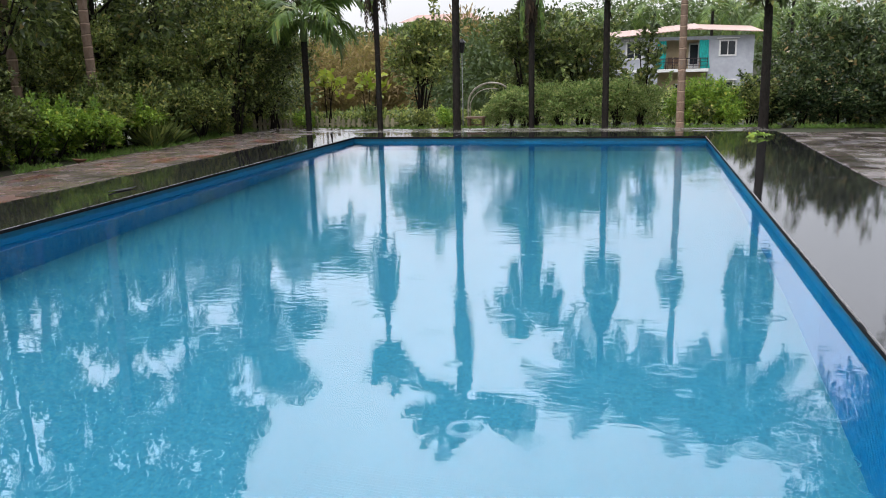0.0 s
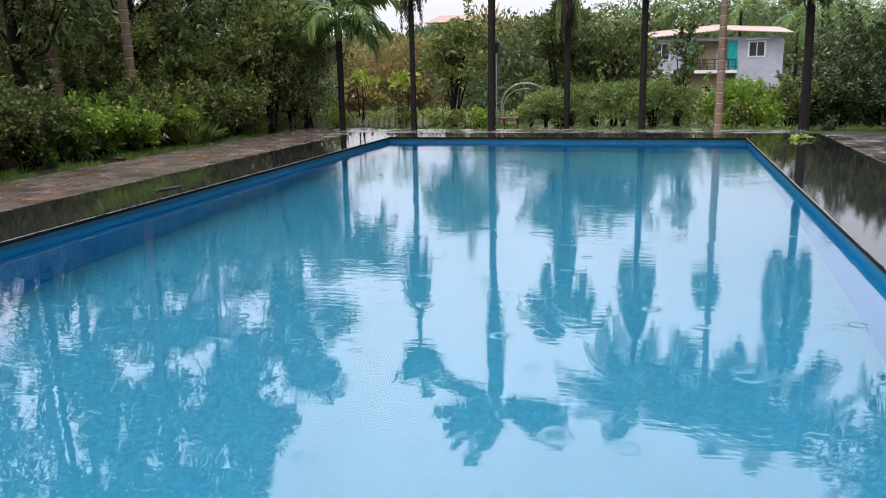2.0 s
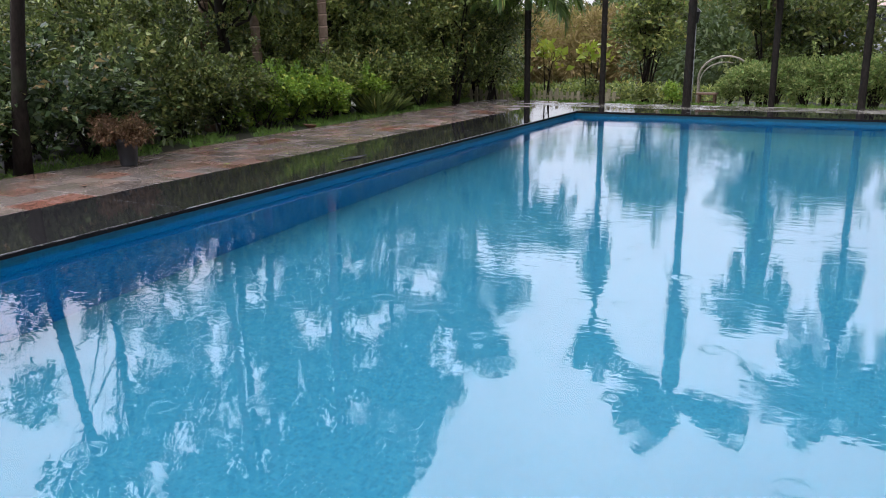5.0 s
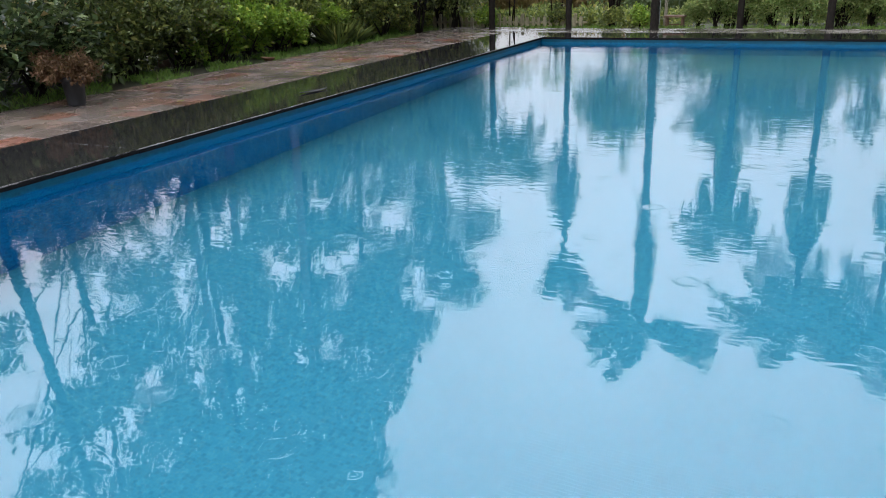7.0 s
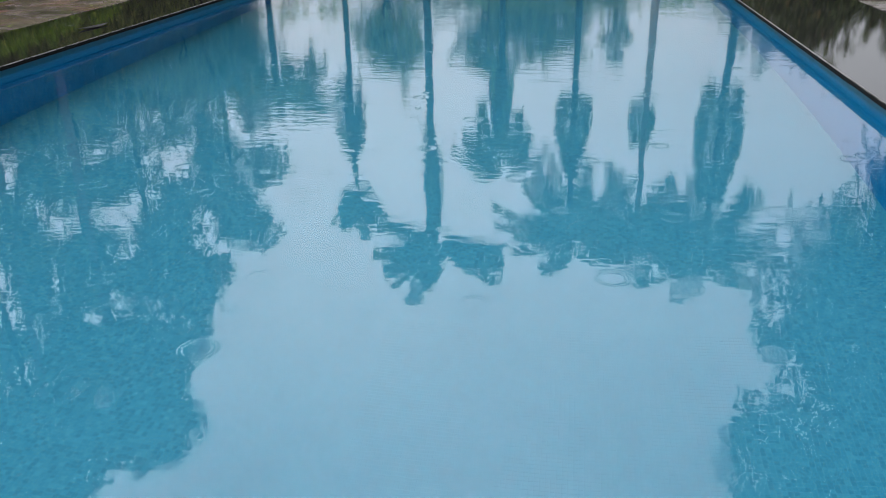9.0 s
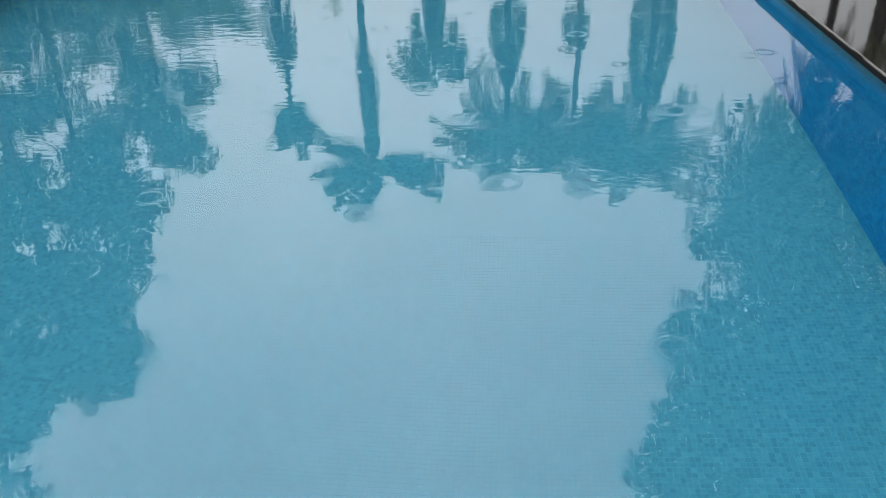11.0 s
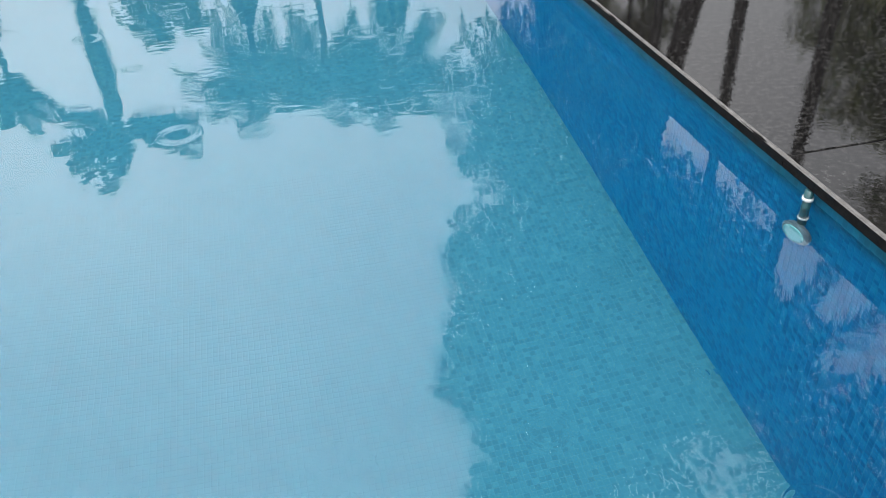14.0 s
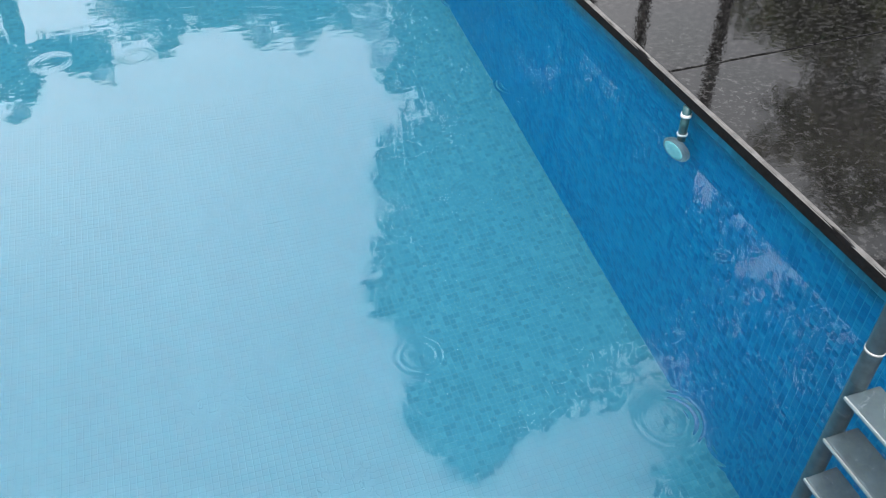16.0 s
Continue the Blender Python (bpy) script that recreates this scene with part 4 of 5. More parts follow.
def bushes():
    protos = [
        shrub("bush", BUSH, pose(-11.2, 9.1, -0.1), seed=201, height=1.7, radius=1.0, leaves=6000, leaf=0.098, open_base=0.03, shoots=12, mat=L_DARK, width=0.5),
        shrub("bush", "bush with mixed green and yellow-green leaves", pose(-10.9, 13.9, -0.1), seed=202, height=1.35, radius=1.0, leaves=5600, leaf=0.096, open_base=0.03, shoots=12, mat=L_MID, width=0.5),
        shrub("bush", "bush of young yellow-green leaves", pose(-10.8, 12.7, -0.1), seed=203, height=0.95, radius=0.8, leaves=3800, leaf=0.09, open_base=0.03, shoots=16, mat=L_LIGHT, width=0.5),
        shrub("bush", BUSH, pose(-12.2, 9.0, -0.15), seed=204, height=2.9, radius=1.25, leaves=6600, leaf=0.1, mat=L_DARK, lobes=16, shoots=16, open_base=0.06),
        shrub("bush", "tall loose bush with mid-green leaves", pose(-12.2, 14.6, -0.15), seed=205, height=3.0, radius=1.25, leaves=6800, leaf=0.108, mat=L_MID, lobes=16, shoots=20, open_base=0.06),
        shrub("bush", "dense bush with large dark green leaves, darkened as in shade", pose(5.1, 21.6, -0.2), seed=206, height=2.6, radius=1.25, leaves=5600, leaf=0.145, mat=L_DEEP_SHADE, lobes=16, shoots=14, open_base=0.04, width=0.5),
        shrub("bush", "low bush with large dark green leaves, darkened as in shade", pose(3.9, 20.8, -0.15), seed=207, height=1.6, radius=0.95, leaves=4600, leaf=0.11, mat=L_DEEP_SHADE, open_base=0.03, shoots=16, width=0.5),
    ]
    rng = random.Random(9)
    spots = [(0, -11.1, 11.1), (2, -10.85, 11.9), (2, -11.5, 12.9), (4, -11.8, 16.2), (1, -10.7, 15.9), (4, -11.0, 16.6), (1, -10.25, 17.0), (4, -10.0, 18.3), (3, -9.4, 19.4), (4, -10.7, 19.2), (3, -12.5, 13.5),
             (4, -12.6, 15.4), (3, -12.3, 17.4), (4, -12.4, 19.4), (3, -13.9, 11.6), (4, -14.0, 13.9), (3, -14.0, 16.2), (4, -14.2, 18.4), (2, -10.6, 15.0), (3, -16.2, 7.0), (3, -14.2, 9.6),
             (0, -10.7, 8.7), (4, -13.8, 20.8), (3, -11.6, 21.4), (2, -10.55, 13.35), (0, -11.6, 10.2), (1, -11.9, 15.2), (0, -10.9, 9.8), (3, -12.4, 11.0), (6, -10.3, 7.6), (6, -10.4, 6.4), (6, -10.3, 5.2), (3, -11.6, 7.7),
             # far right corner and right side
             (2, 1.35, 20.8), (2, 2.0, 20.9), (1, 2.75, 21.0), (6, 3.3, 21.6), (6, 4.5, 20.6), (5, 4.6, 24.0), (5, 6.2, 25.0), (5, 8.0, 25.4), (5, 9.6, 24.4), (5, 10.6, 22.4), (6, 7.4, 18.6), (5, 11.6, 25.8), (5, 6.9, 22.4), (5, 8.6, 21.4),
             (6, 5.4, 20.2), (6, 6.3, 19.9), (1, 7.8, 13.0), (1, 7.9, 10.6), (0, 8.2, 8.6), (4, 8.0, 5.0)]
    for k, x, y in spots:
        s = rng.uniform(0.88, 1.12) * (0.86 if x > 0 and y > 23 else 0.95 if x > 0 else 1.0)
        copy_thing(protos[k], pose(x, y, land(x, y) - 0.02, 0, 0, rng.uniform(0, 360)) @ Matrix.Diagonal((s, s, s * rng.uniform(0.8, 1.12), 1)))


bushes()
# clipped hedge: five plants in a row
hedge = shrub("hedge_plant", "light green clipped hedge plant with bare stems below", pose(-3.2, 20.5, -0.15), "hedge", "hedge behind the pool", seed=220, height=1.08, radius=0.62, leaves=7000, leaf=0.075,
              mat=L_HEDGE, open_base=0.1, shoots=4, lobes=16, stems=10, width=0.38)
for i, (x, y, s) in enumerate(((-2.55, 20.55, 1.05), (-1.9, 20.45, 1.08), (-1.2, 20.5, 1.1), (-0.5, 20.5, 1.14), (0.05, 20.6, 1.0), (-3.6, 20.6, 0.72))):
    copy_thing(hedge, pose(x, y, -0.15, 0, 0, 70 * i + 20) @ Matrix.Diagonal((s, s, s, 1)))
# broad bush between two palms
shrub("bush", "tall thin-stemmed bush with dark broad leaves", pose(-5.65, 20.6, -0.12), seed=230, height=2.75, radius=0.95, leaves=5200, leaf=0.13, mat=L_MID, open_base=0.3, lobes=15, stems=9, width=0.5)
shrub("bush", "tall dark broad-leaved shrub behind the hedge", pose(-2.95, 21.7, -0.2), seed=234, height=3.3, radius=0.85, leaves=5200, leaf=0.14, mat=L_DARK, lobes=14, width=0.5)
shrub("bush", "dark broad-leaved shrub behind the hedge", pose(-1.6, 22.2, -0.2), seed=231, height=2.7, radius=1.3, leaves=6000, leaf=0.14, mat=L_DARK, lobes=14, width=0.5)
shrub("bush", "dark broad-leaved shrub behind the hedge", pose(-0.6, 22.6, -0.3), seed=232, height=1.3, radius=0.9, leaves=4000, leaf=0.14, mat=L_DARK, lobes=12, width=0.5)
shrub("bush", "thin upright shrub with large dark leaves", pose(0.12, 20.8, -0.15), seed=233, height=2.4, radius=0.28, leaves=330, leaf=0.15, mat=L_DARK, lobes=9, stems=5, width=0.6, shoots=3)
for i, (x, y, h) in enumerate(((-8.35, 20.6, 1.6), (-7.15, 20.6, 1.45))):
    shrub("sapling", "young sapling with bright yellow-green broad leaves", pose(x, y, -0.15), "sapling", seed=240 + i, height=h, radius=0.55, leaves=56, leaf=0.26, mat=L_SPROUT, open_base=0.5, lobes=7, stems=3,
          width=0.55, per=7, shoots=0)
# low weeds round the palm bases
for i, (x, y, s) in enumerate(((-6.9, 20.2, 0.5), (-4.9, 20.0, 0.45), (-5.5, 19.9, 0.4), (-8.7, 19.8, 0.5), (1.5, 20.3, 0.5), (2.3, 20.2, 0.45), (-10.1, 17.6, 0.5), (5.9, 19.7, 0.5), (6.5, 19.2, 0.5))):
    shrub("weed", "low leafy weeds at the edge of the paving", pose(x, y, -0.1), "weeds", seed=260 + i, height=s, radius=s * 0.8, leaves=500, leaf=0.085, mat=(L_MID, L_LIGHT)[i % 2], open_base=0.02, lobes=5, stems=4)


def grass(name, label, spots, count, height, seed, mat=None):
    """Grass blades over rectangles (x0, x1, y0, y1)."""
    rng = np.random.default_rng(seed)
    area = np.array([(b - a) * (d - c) for a, b, c, d in spots])
    which = rng.choice(len(spots), count, p=area / area.sum())
    sp = np.array(spots)[which]
    x = sp[:, 0] + (sp[:, 1] - sp[:, 0]) * rng.random(count)
    y = sp[:, 2] + (sp[:, 3] - sp[:, 2]) * rng.random(count)
    keep = np.array([noise.noise(Vector((a * 1.3, b * 1.3, seed))) for a, b in zip(x, y)]) > -0.18
    x, y = x[keep], y[keep]
    z = np.array([land(a, b) for a, b in zip(x, y)])
    d = rng.normal(size=(len(x), 3)) * 0.45
    d[:, 2] = 1.0
    ob = leaf_mesh(name, np.stack((x, y, z), 1), d, height * (0.5 + rng.random(len(x))), 0.09, rng, mat or L_GRASS, droop=0.2)
    return tagged(ob, label, "grass", kind="stuff")


grass("grass", "wet green grass along the paving", [(-10.75, -9.62, 3.0, 19.5), (1.0, 6.6, 19.25, 20.3), (6.2, 7.2, 2.0, 20.0), (-8.5, 1.0, 19.3, 20.2)], 26000, 0.13, 3)
grass("tall_grass", "clump of long drooping green grass", [(-10.5, -10.0, 14.7, 15.9)], 1600, 0.55, 8, L_MID)

# ---- woods and dry scrub beyond ----


def woods(name, label, spots, leaf, mat, seed, per_tree, width=0.5):
    """Far crowns, each a handful of lobes, as one mass."""
    rng = np.random.default_rng(seed)
    B, D, S = [], [], []
    for x, y, h, r in spots:
        z0 = land(x, y)
        nl = 9
        c = np.stack((x + rng.normal(size=nl) * r * 0.5, y + rng.normal(size=nl) * r * 0.5, z0 + h * (0.35 + 0.6 * rng.random(nl))), 1)
        w = rng.integers(0, nl, per_tree)
        d = sphere_dirs(per_tree, rng)
        b = c[w] + d * r * (0.25 + 0.35 * rng.random((per_tree, 1)))
        B.append(b)
        D.append(d + np.array((0, 0, 0.3)) + rng.normal(size=d.shape) * 0.4)
        S.append(leaf * (0.6 + 0.8 * rng.random(per_tree)))
    ob = leaf_mesh(name, np.concatenate(B), np.concatenate(D), np.concatenate(S), width, rng, mat)
    return tagged(ob, label, "woods", kind="stuff")


rg = random.Random(77)
far, near_far = [], []
for k in range(330):
    y = rg.uniform(78, 175)
    x = rg.uniform(-0.75, 0.5) * y
    far.append((x, y, rg.uniform(5.0, 8.5), rg.uniform(2.2, 3.8)))
for k in range(80):
    y = rg.uniform(122, 147)
    far.append((rg.uniform(-0.46, -0.08) * y, y, rg.uniform(6.0, 8.6), rg.uniform(2.2, 3.6)))
woods("hillside_woods", "green woods covering the hill behind", far, 0.66, L_FAR, 31, 310)
for k in range(46):
    y = rg.uniform(34, 60)
    x = (rg.uniform(-0.62, -0.46) if k % 3 else rg.uniform(-0.17, -0.1)) * y - 0.6
    near_far.append((x, y, rg.uniform(3.0, 5.2), rg.uniform(1.4, 2.4)))
for k in range(16):
    y = rg.uniform(46, 60)
    near_far.append((rg.uniform(-14, -6), y, rg.uniform(2.0, 3.2), rg.uniform(1.2, 1.8)))
for k in range(14):
    near_far.append((rg.uniform(10, 26), rg.uniform(36, 62), rg.uniform(4.5, 6.5), rg.uniform(1.8, 2.6)))
woods("valley_trees", "green trees in the dip behind the garden", near_far, 0.25, L_FAR, 32, 1250)
low = [(rg.uniform(-4, 9), rg.uniform(21.4, 31), rg.uniform(0.5, 1.0), rg.uniform(0.5, 0.9)) for k in range(80)]
low += [(rg.uniform(-14, -4), rg.uniform(20.9, 25), rg.uniform(0.2, 0.45), rg.uniform(0.3, 0.6)) for k in range(60)]
woods("undergrowth", "tangled green undergrowth on the slope behind", low, 0.12, L_MID, 34, 430)
dry = [(rg.uniform(-31, -9.5), rg.uniform(60, 73), rg.uniform(5.2, 8.0), rg.uniform(2.1, 3.4)) for k in range(34)]
woods("dry_scrub", "brownish feathery dry scrub far beyond the fence", dry, 0.55, L_DRY, 33, 1700, 0.19)

# ---- house across the dip ----


def house():
    Y = 66.0
    r = thing("house", "two-storey pale grey house with pink sheet roof and balcony", "house", m=pose(0, Y, -2.7))
    Z = 2.7      # local height of the world zero
    xl, xr, xm = -2.3, 8.3, 5.0
    part("wall", box_bm(xl, 1.25, 0.0, 7.0, 0, Z + 3.1), M_PLASTER, r)
    part("wall", box_bm(xm, xr, 0.0, 7.0, 0, Z + 3.1), M_PLASTER, r)
    b = bmesh.new()
    box_bm(1.25, xm, 1.5, 7.0, 0, Z + 3.1, bm=b)
    part("recessed_wall", b, M_CREAM, r, "cream recessed balcony wall")
    part("balcony_slab", box_bm(1.2, xm + 0.05, -0.25, 1.5, Z + 0.62, Z + 0.86, 0.02), M_WHITE, r)
    part("ledge", box_bm(xl - 0.1, 1.2, -0.18, 0.0, Z + 0.66, Z + 0.84, 0.02), M_WHITE, r)
    # railing
    rail = part("railing", box_bm(1.25, xm, -0.18, -0.12, Z + 1.62, Z + 1.68), M_RAIL, r)
    for zz in (1.1, 1.36):
        part("bar", box_bm(1.25, xm, -0.165, -0.135, Z + zz, Z + zz + 0.035), M_RAIL, rail)
    for k in range(8):
        x = 1.3 + k * (xm - 1.4) / 7
        part("post", box_bm(x, x + 0.05, -0.17, -0.13, Z + 0.86, Z + 1.64), M_RAIL, rail)
    # side balcony rail
    rail2 = part("railing", box_bm(-4.2, -2.3, 0.3, 0.36, Z + 1.55, Z + 1.6), M_RAIL, r)
    for zz in (1.0, 1.27):
        part("bar", box_bm(-4.2, -2.3, 0.31, 0.35, Z + zz, Z + zz + 0.03), M_RAIL, rail2)
    part("balcony_slab", box_bm(-4.3, -2.3, 0.2, 2.5, Z + 0.66, Z + 0.86, 0.02), M_WHITE, r)
    part("porch_wall", box_bm(-4.2, -2.3, 2.5, 6.5, 0.0, Z + 3.0), M_PLASTER, r)
    # curtains
    for x0, x1 in ((1.2, 1.85), (4.3, 5.0)):
        V, F, n = [], [], 13
        for i in range(n):
            x = x0 + (x1 - x0) * i / (n - 1)
            yy = -0.1 + 0.06 * math.sin(i * 2.1)
            for zz in (0.88, 2.0, 3.0):
                V.append((x + (0.12 * (zz - 2.0) * (1 if x0 < 3 else -1) if zz < 2 else 0), yy, Z + zz))
        for i in range(n - 1):
            for j in range(2):
                F.append((i * 3 + j, i * 3 + 3 + j, i * 3 + 4 + j, i * 3 + 1 + j))
        mesh_ob("curtain", V, F, M_TEAL, r, "teal hanging balcony curtain", True)
    # windows
    for x0, x1, z0, z1 in ((-1.15, 0.0, 1.75, 2.95), (5.85, 6.95, 1.85, 2.9), (5.9, 6.9, -1.4, -0.2)):
        w = part("window", box_bm(x0 - 0.1, x1 + 0.1, -0.05, 0.03, Z + z0 - 0.1, Z + z1 + 0.1, 0.01), M_WHITE, r, "white framed window")
        for k in range(2):
            xa = x0 + (x1 - x0) * k / 2 + 0.03
            part("pane", box_bm(xa, xa + (x1 - x0) / 2 - 0.06, -0.065, -0.054, Z + z0 + 0.03, Z + z1 - 0.03), M_DARKGLASS, w)
        part("lintel", box_bm(x0 - 0.25, x1 + 0.25, -0.28, -0.051, Z + z1 + 0.16, Z + z1 + 0.24, 0.01), M_WHITE, w)
    d = part("door", box_bm(3.6, 4.4, 1.44, 1.5, Z + 0.87, Z + 2.85, 0.01), M_WHITE, r, "white balcony door")
    part("pane", box_bm(3.7, 4.3, 1.42, 1.437, Z + 1.2, Z + 2.7), M_DARKGLASS, d)
    d = part("door", box_bm(2.6, 3.4, 1.44, 1.5, 0.6, 2.4, 0.01), M_WHITE, r, "white ground-floor window door")
    part("pane", box_bm(2.7, 3.3, 1.42, 1.437, 0.7, 2.3), M_DARKGLASS, d)
    # roofs: corrugated sheets with depth
    for x0, x1, z0, z1 in ((-4.6, 4.4, 3.3, 3.98), (3.4, 8.9, 3.96, 3.62)):
        V, F, n = [], [], 60
        for i in range(n + 1):
            x = x0 + (x1 - x0) * i / n
            zz = Z + z0 + (z1 - z0) * i / n + 0.03 * (i % 2)
            V += [(x, -0.9, zz - 0.12), (x, 7.6, zz + 0.6), (x, -0.9, zz - 0.17), (x, 7.6, zz + 0.55)]
        for i in range(n):
            o = 4 * i
            F += [(o, o + 4, o + 5, o + 1), (o + 2, o + 3, o + 7, o + 6), (o, o + 2, o + 6, o + 4)]
        mesh_ob("roof", V, F, M_ROOF, r, "pinkish corrugated metal roof")
    part("fascia", box_bm(xl, xr, -0.02, 0.05, Z + 3.05, Z + 3.3), M_PLASTER, r)
    for x in (2.0, 2.5):
        c = part("balcony_chair", box_bm(x, x + 0.35, 0.5, 0.9, Z + 1.2, Z + 1.26), M_STOOL, r)
        part("chair_back", box_bm(x, x + 0.35, 0.88, 0.92, Z + 1.26, Z + 1.75), M_STOOL, c)
        for dx in (0.0, 0.31):
            part("chair_leg", box_bm(x + dx, x + dx + 0.04, 0.5, 0.54, Z + 0.86, Z + 1.2), M_STOOL, c)


house()


def hill_house():
    r = thing("hilltop_building", "far cream building with red tiled roof on the hill", "building", m=pose(-37.5, 152, 4.9))
    part("wall", box_bm(-7.2, 7.2, 0, 8, 0, 5.0), M_CREAM, r)
    b = bmesh.new()
    vs = [b.verts.new(p) for p in ((-7.9, -0.7, 4.9), (7.9, -0.7, 4.9), (7.9, 8.7, 4.9), (-7.9, 8.7, 4.9), (-5.5, 4, 6.4), (5.5, 4, 6.4))]
    for f in ((0, 1, 5, 4), (1, 2, 5), (2, 3, 4, 5), (3, 0, 4), (3, 2, 1, 0)):
        b.faces.new([vs[i] for i in f])
    part("roof", b, M_TILE_ROOF, r)
    for k in range(6):
        w = part("window", box_bm(-6.2 + k * 2.2, -5.2 + k * 2.2, -0.06, 0.02, 2.6, 4.0), M_WHITE, r)
        part("pane", box_bm(-6.1 + k * 2.2, -5.3 + k * 2.2, -0.09, -0.065, 2.7, 3.9), M_DARKGLASS, w)


hill_house()
# coconut palms behind the house
for i, (x, y, h) in enumerate(((1.0, 76, 8.2), (6.0, 77, 8.0), (10.5, 75, 7.6), (15.0, 74, 8.2), (-4.5, 78, 7.6), (-30.0, 112, 8.0), (19.5, 76, 8.8), (24, 75, 8.5), (13.0, 79, 9.5))):
    palm("far coconut palm with long arching fronds", x, y, land(x, y), h, 0.17, 0.13, 300 + i, 13, shaft=0.3, length=4.2, leaflet=1.0, droop=1.9, el=(-0.2, 1.25), wide=0.12, pairs=24, group="coconut palms behind the house")

# ---- fence, arch, stool, lamp ----


def picket_mesh():
    b = bmesh.new()
    pts = [(-0.045, -0.25), (0.045, -0.25), (0.045, 0.30), (0.02, 0.35), (-0.02, 0.35), (-0.045, 0.30)]
    f = b.faces.new([b.verts.new((x, -0.012, z)) for x, z in pts])
    e = bmesh.ops.extrude_face_region(b, geom=[f])
    for v in e["geom"]:
        if isinstance(v, bmesh.types.BMVert):
            v.co.y += 0.024
    bmesh.ops.recalc_face_normals(b, faces=b.faces)
    me = bpy.data.meshes.new("picket")
    b.to_mesh(me)
    b.free()
    me.materials.append(M_PICKET)
    return me


fence = thing("picket_fence", "low weathered picket fence with rounded tops", "fence", m=pose(0, 20.15, -0.15))
pm = picket_mesh()
rf = random.Random(6)
for k in range(27):
    p = new("picket", pm)
    p.parent = fence
    p.location = (-10.4 + k * 0.155, rf.uniform(-0.01, 0.01), rf.uniform(-0.02, 0.02))
    p.rotation_euler = (rf.uniform(-0.04, 0.04), rf.uniform(-0.05, 0.05), rf.uniform(-0.1, 0.1))
for zz in (-0.02, 0.18):
    part("rail", box_bm(-10.5, -6.2, 0.015, 0.045, zz, zz + 0.05, 0.004), M_PICKET, fence)
for x in (-10.3, -8.6, -7.95, -6.55):
    part("post", box_bm(x, x + 0.07, 0.04, 0.11, -0.3, 0.42, 0.008), M_PICKET, fence)

arch = thing("hoop_arch", "pale bent pipe arch over the garden path", "arch", m=pose(-3.93, 21.0, -0.2))
pts = [(-0.55 , 0, 0.0), (-0.53, 0, 0.4)] + [(0.12 - 0.65 * math.cos(a), 0, 0.70 + 0.56 * math.sin(a)) for a in np.linspace(0.0, math.pi * 0.8, 16)]
v, f = tube(pts, 0.026, 8)
mesh_ob("pipe", v, f, M_PIPE, arch, smooth=True)
v, f = tube([(-0.6, 0.5, 0.0), (-0.58, 0.5, 0.4)] + [(0.02 - 0.6 * math.cos(a), 0.5, 0.6 + 0.5 * math.sin(a)) for a in np.linspace(0.0, math.pi * 0.6, 12)], 0.014, 8)
mesh_ob("rear_pipe", v, f, M_PIPE, arch, smooth=True)

stool = thing("stool", "small old brown wooden stool beside a palm", "stool", m=pose(-4.05, 20.05, -0.12))
part("seat", box_bm(-0.24, 0.24, -0.16, 0.16, 0.30, 0.345, 0.008, 2), M_STOOL, stool)
for sx in (-0.2, 0.16):
    for sy in (-0.13, 0.09):
        part("leg", box_bm(sx, sx + 0.04, sy, sy + 0.04, 0.0, 0.30, 0.004), M_STOOL, stool)
part("stretcher", box_bm(-0.2, 0.2, -0.012, 0.012, 0.12, 0.15, 0.003), M_STOOL, stool)

lamp = thing("garden_lamp", "grey garden lamp post with black lantern head", "lamp post", m=pose(-4.48, 20.4, -0.15) @ Matrix.Diagonal((0.8, 0.8, 1.0, 1)))
v, f = tube([(0, 0, 0), (0, 0, 0.1), (0, 0, 2.0)], [0.035, 0.018, 0.016], 10)
mesh_ob("post", v, f, M_POLE, lamp, smooth=True)
b = bmesh.new()
bmesh.ops.create_cone(b, cap_ends=True, segments=6, radius1=0.07, radius2=0.11, depth=0.26, matrix=pose(0, 0, 2.13))
part("lantern", b, M_LAMP, lamp)
b = bmesh.new()
bmesh.ops.create_cone(b, cap_ends=True, segments=6, radius1=0.15, radius2=0.02, depth=0.1, matrix=pose(0, 0, 2.31))
part("cap", b, M_LAMP, lamp)

# cable strung between the palms
cab = []
for i in range(25):
    t = i / 24
    cab.append((-11.5 + 7.3 * t, 18.3 + 0.4 * t, 1.95 - 0.25 * math.sin(math.pi * t) + 0.1 * t))
v, f = tube(cab, 0.0028, 5)
tagged(mesh_ob("cable", v, f, M_RAIL), "thin dark cable strung between the palms", "cable")

# ---- left side: pot, planter, hut roof ----


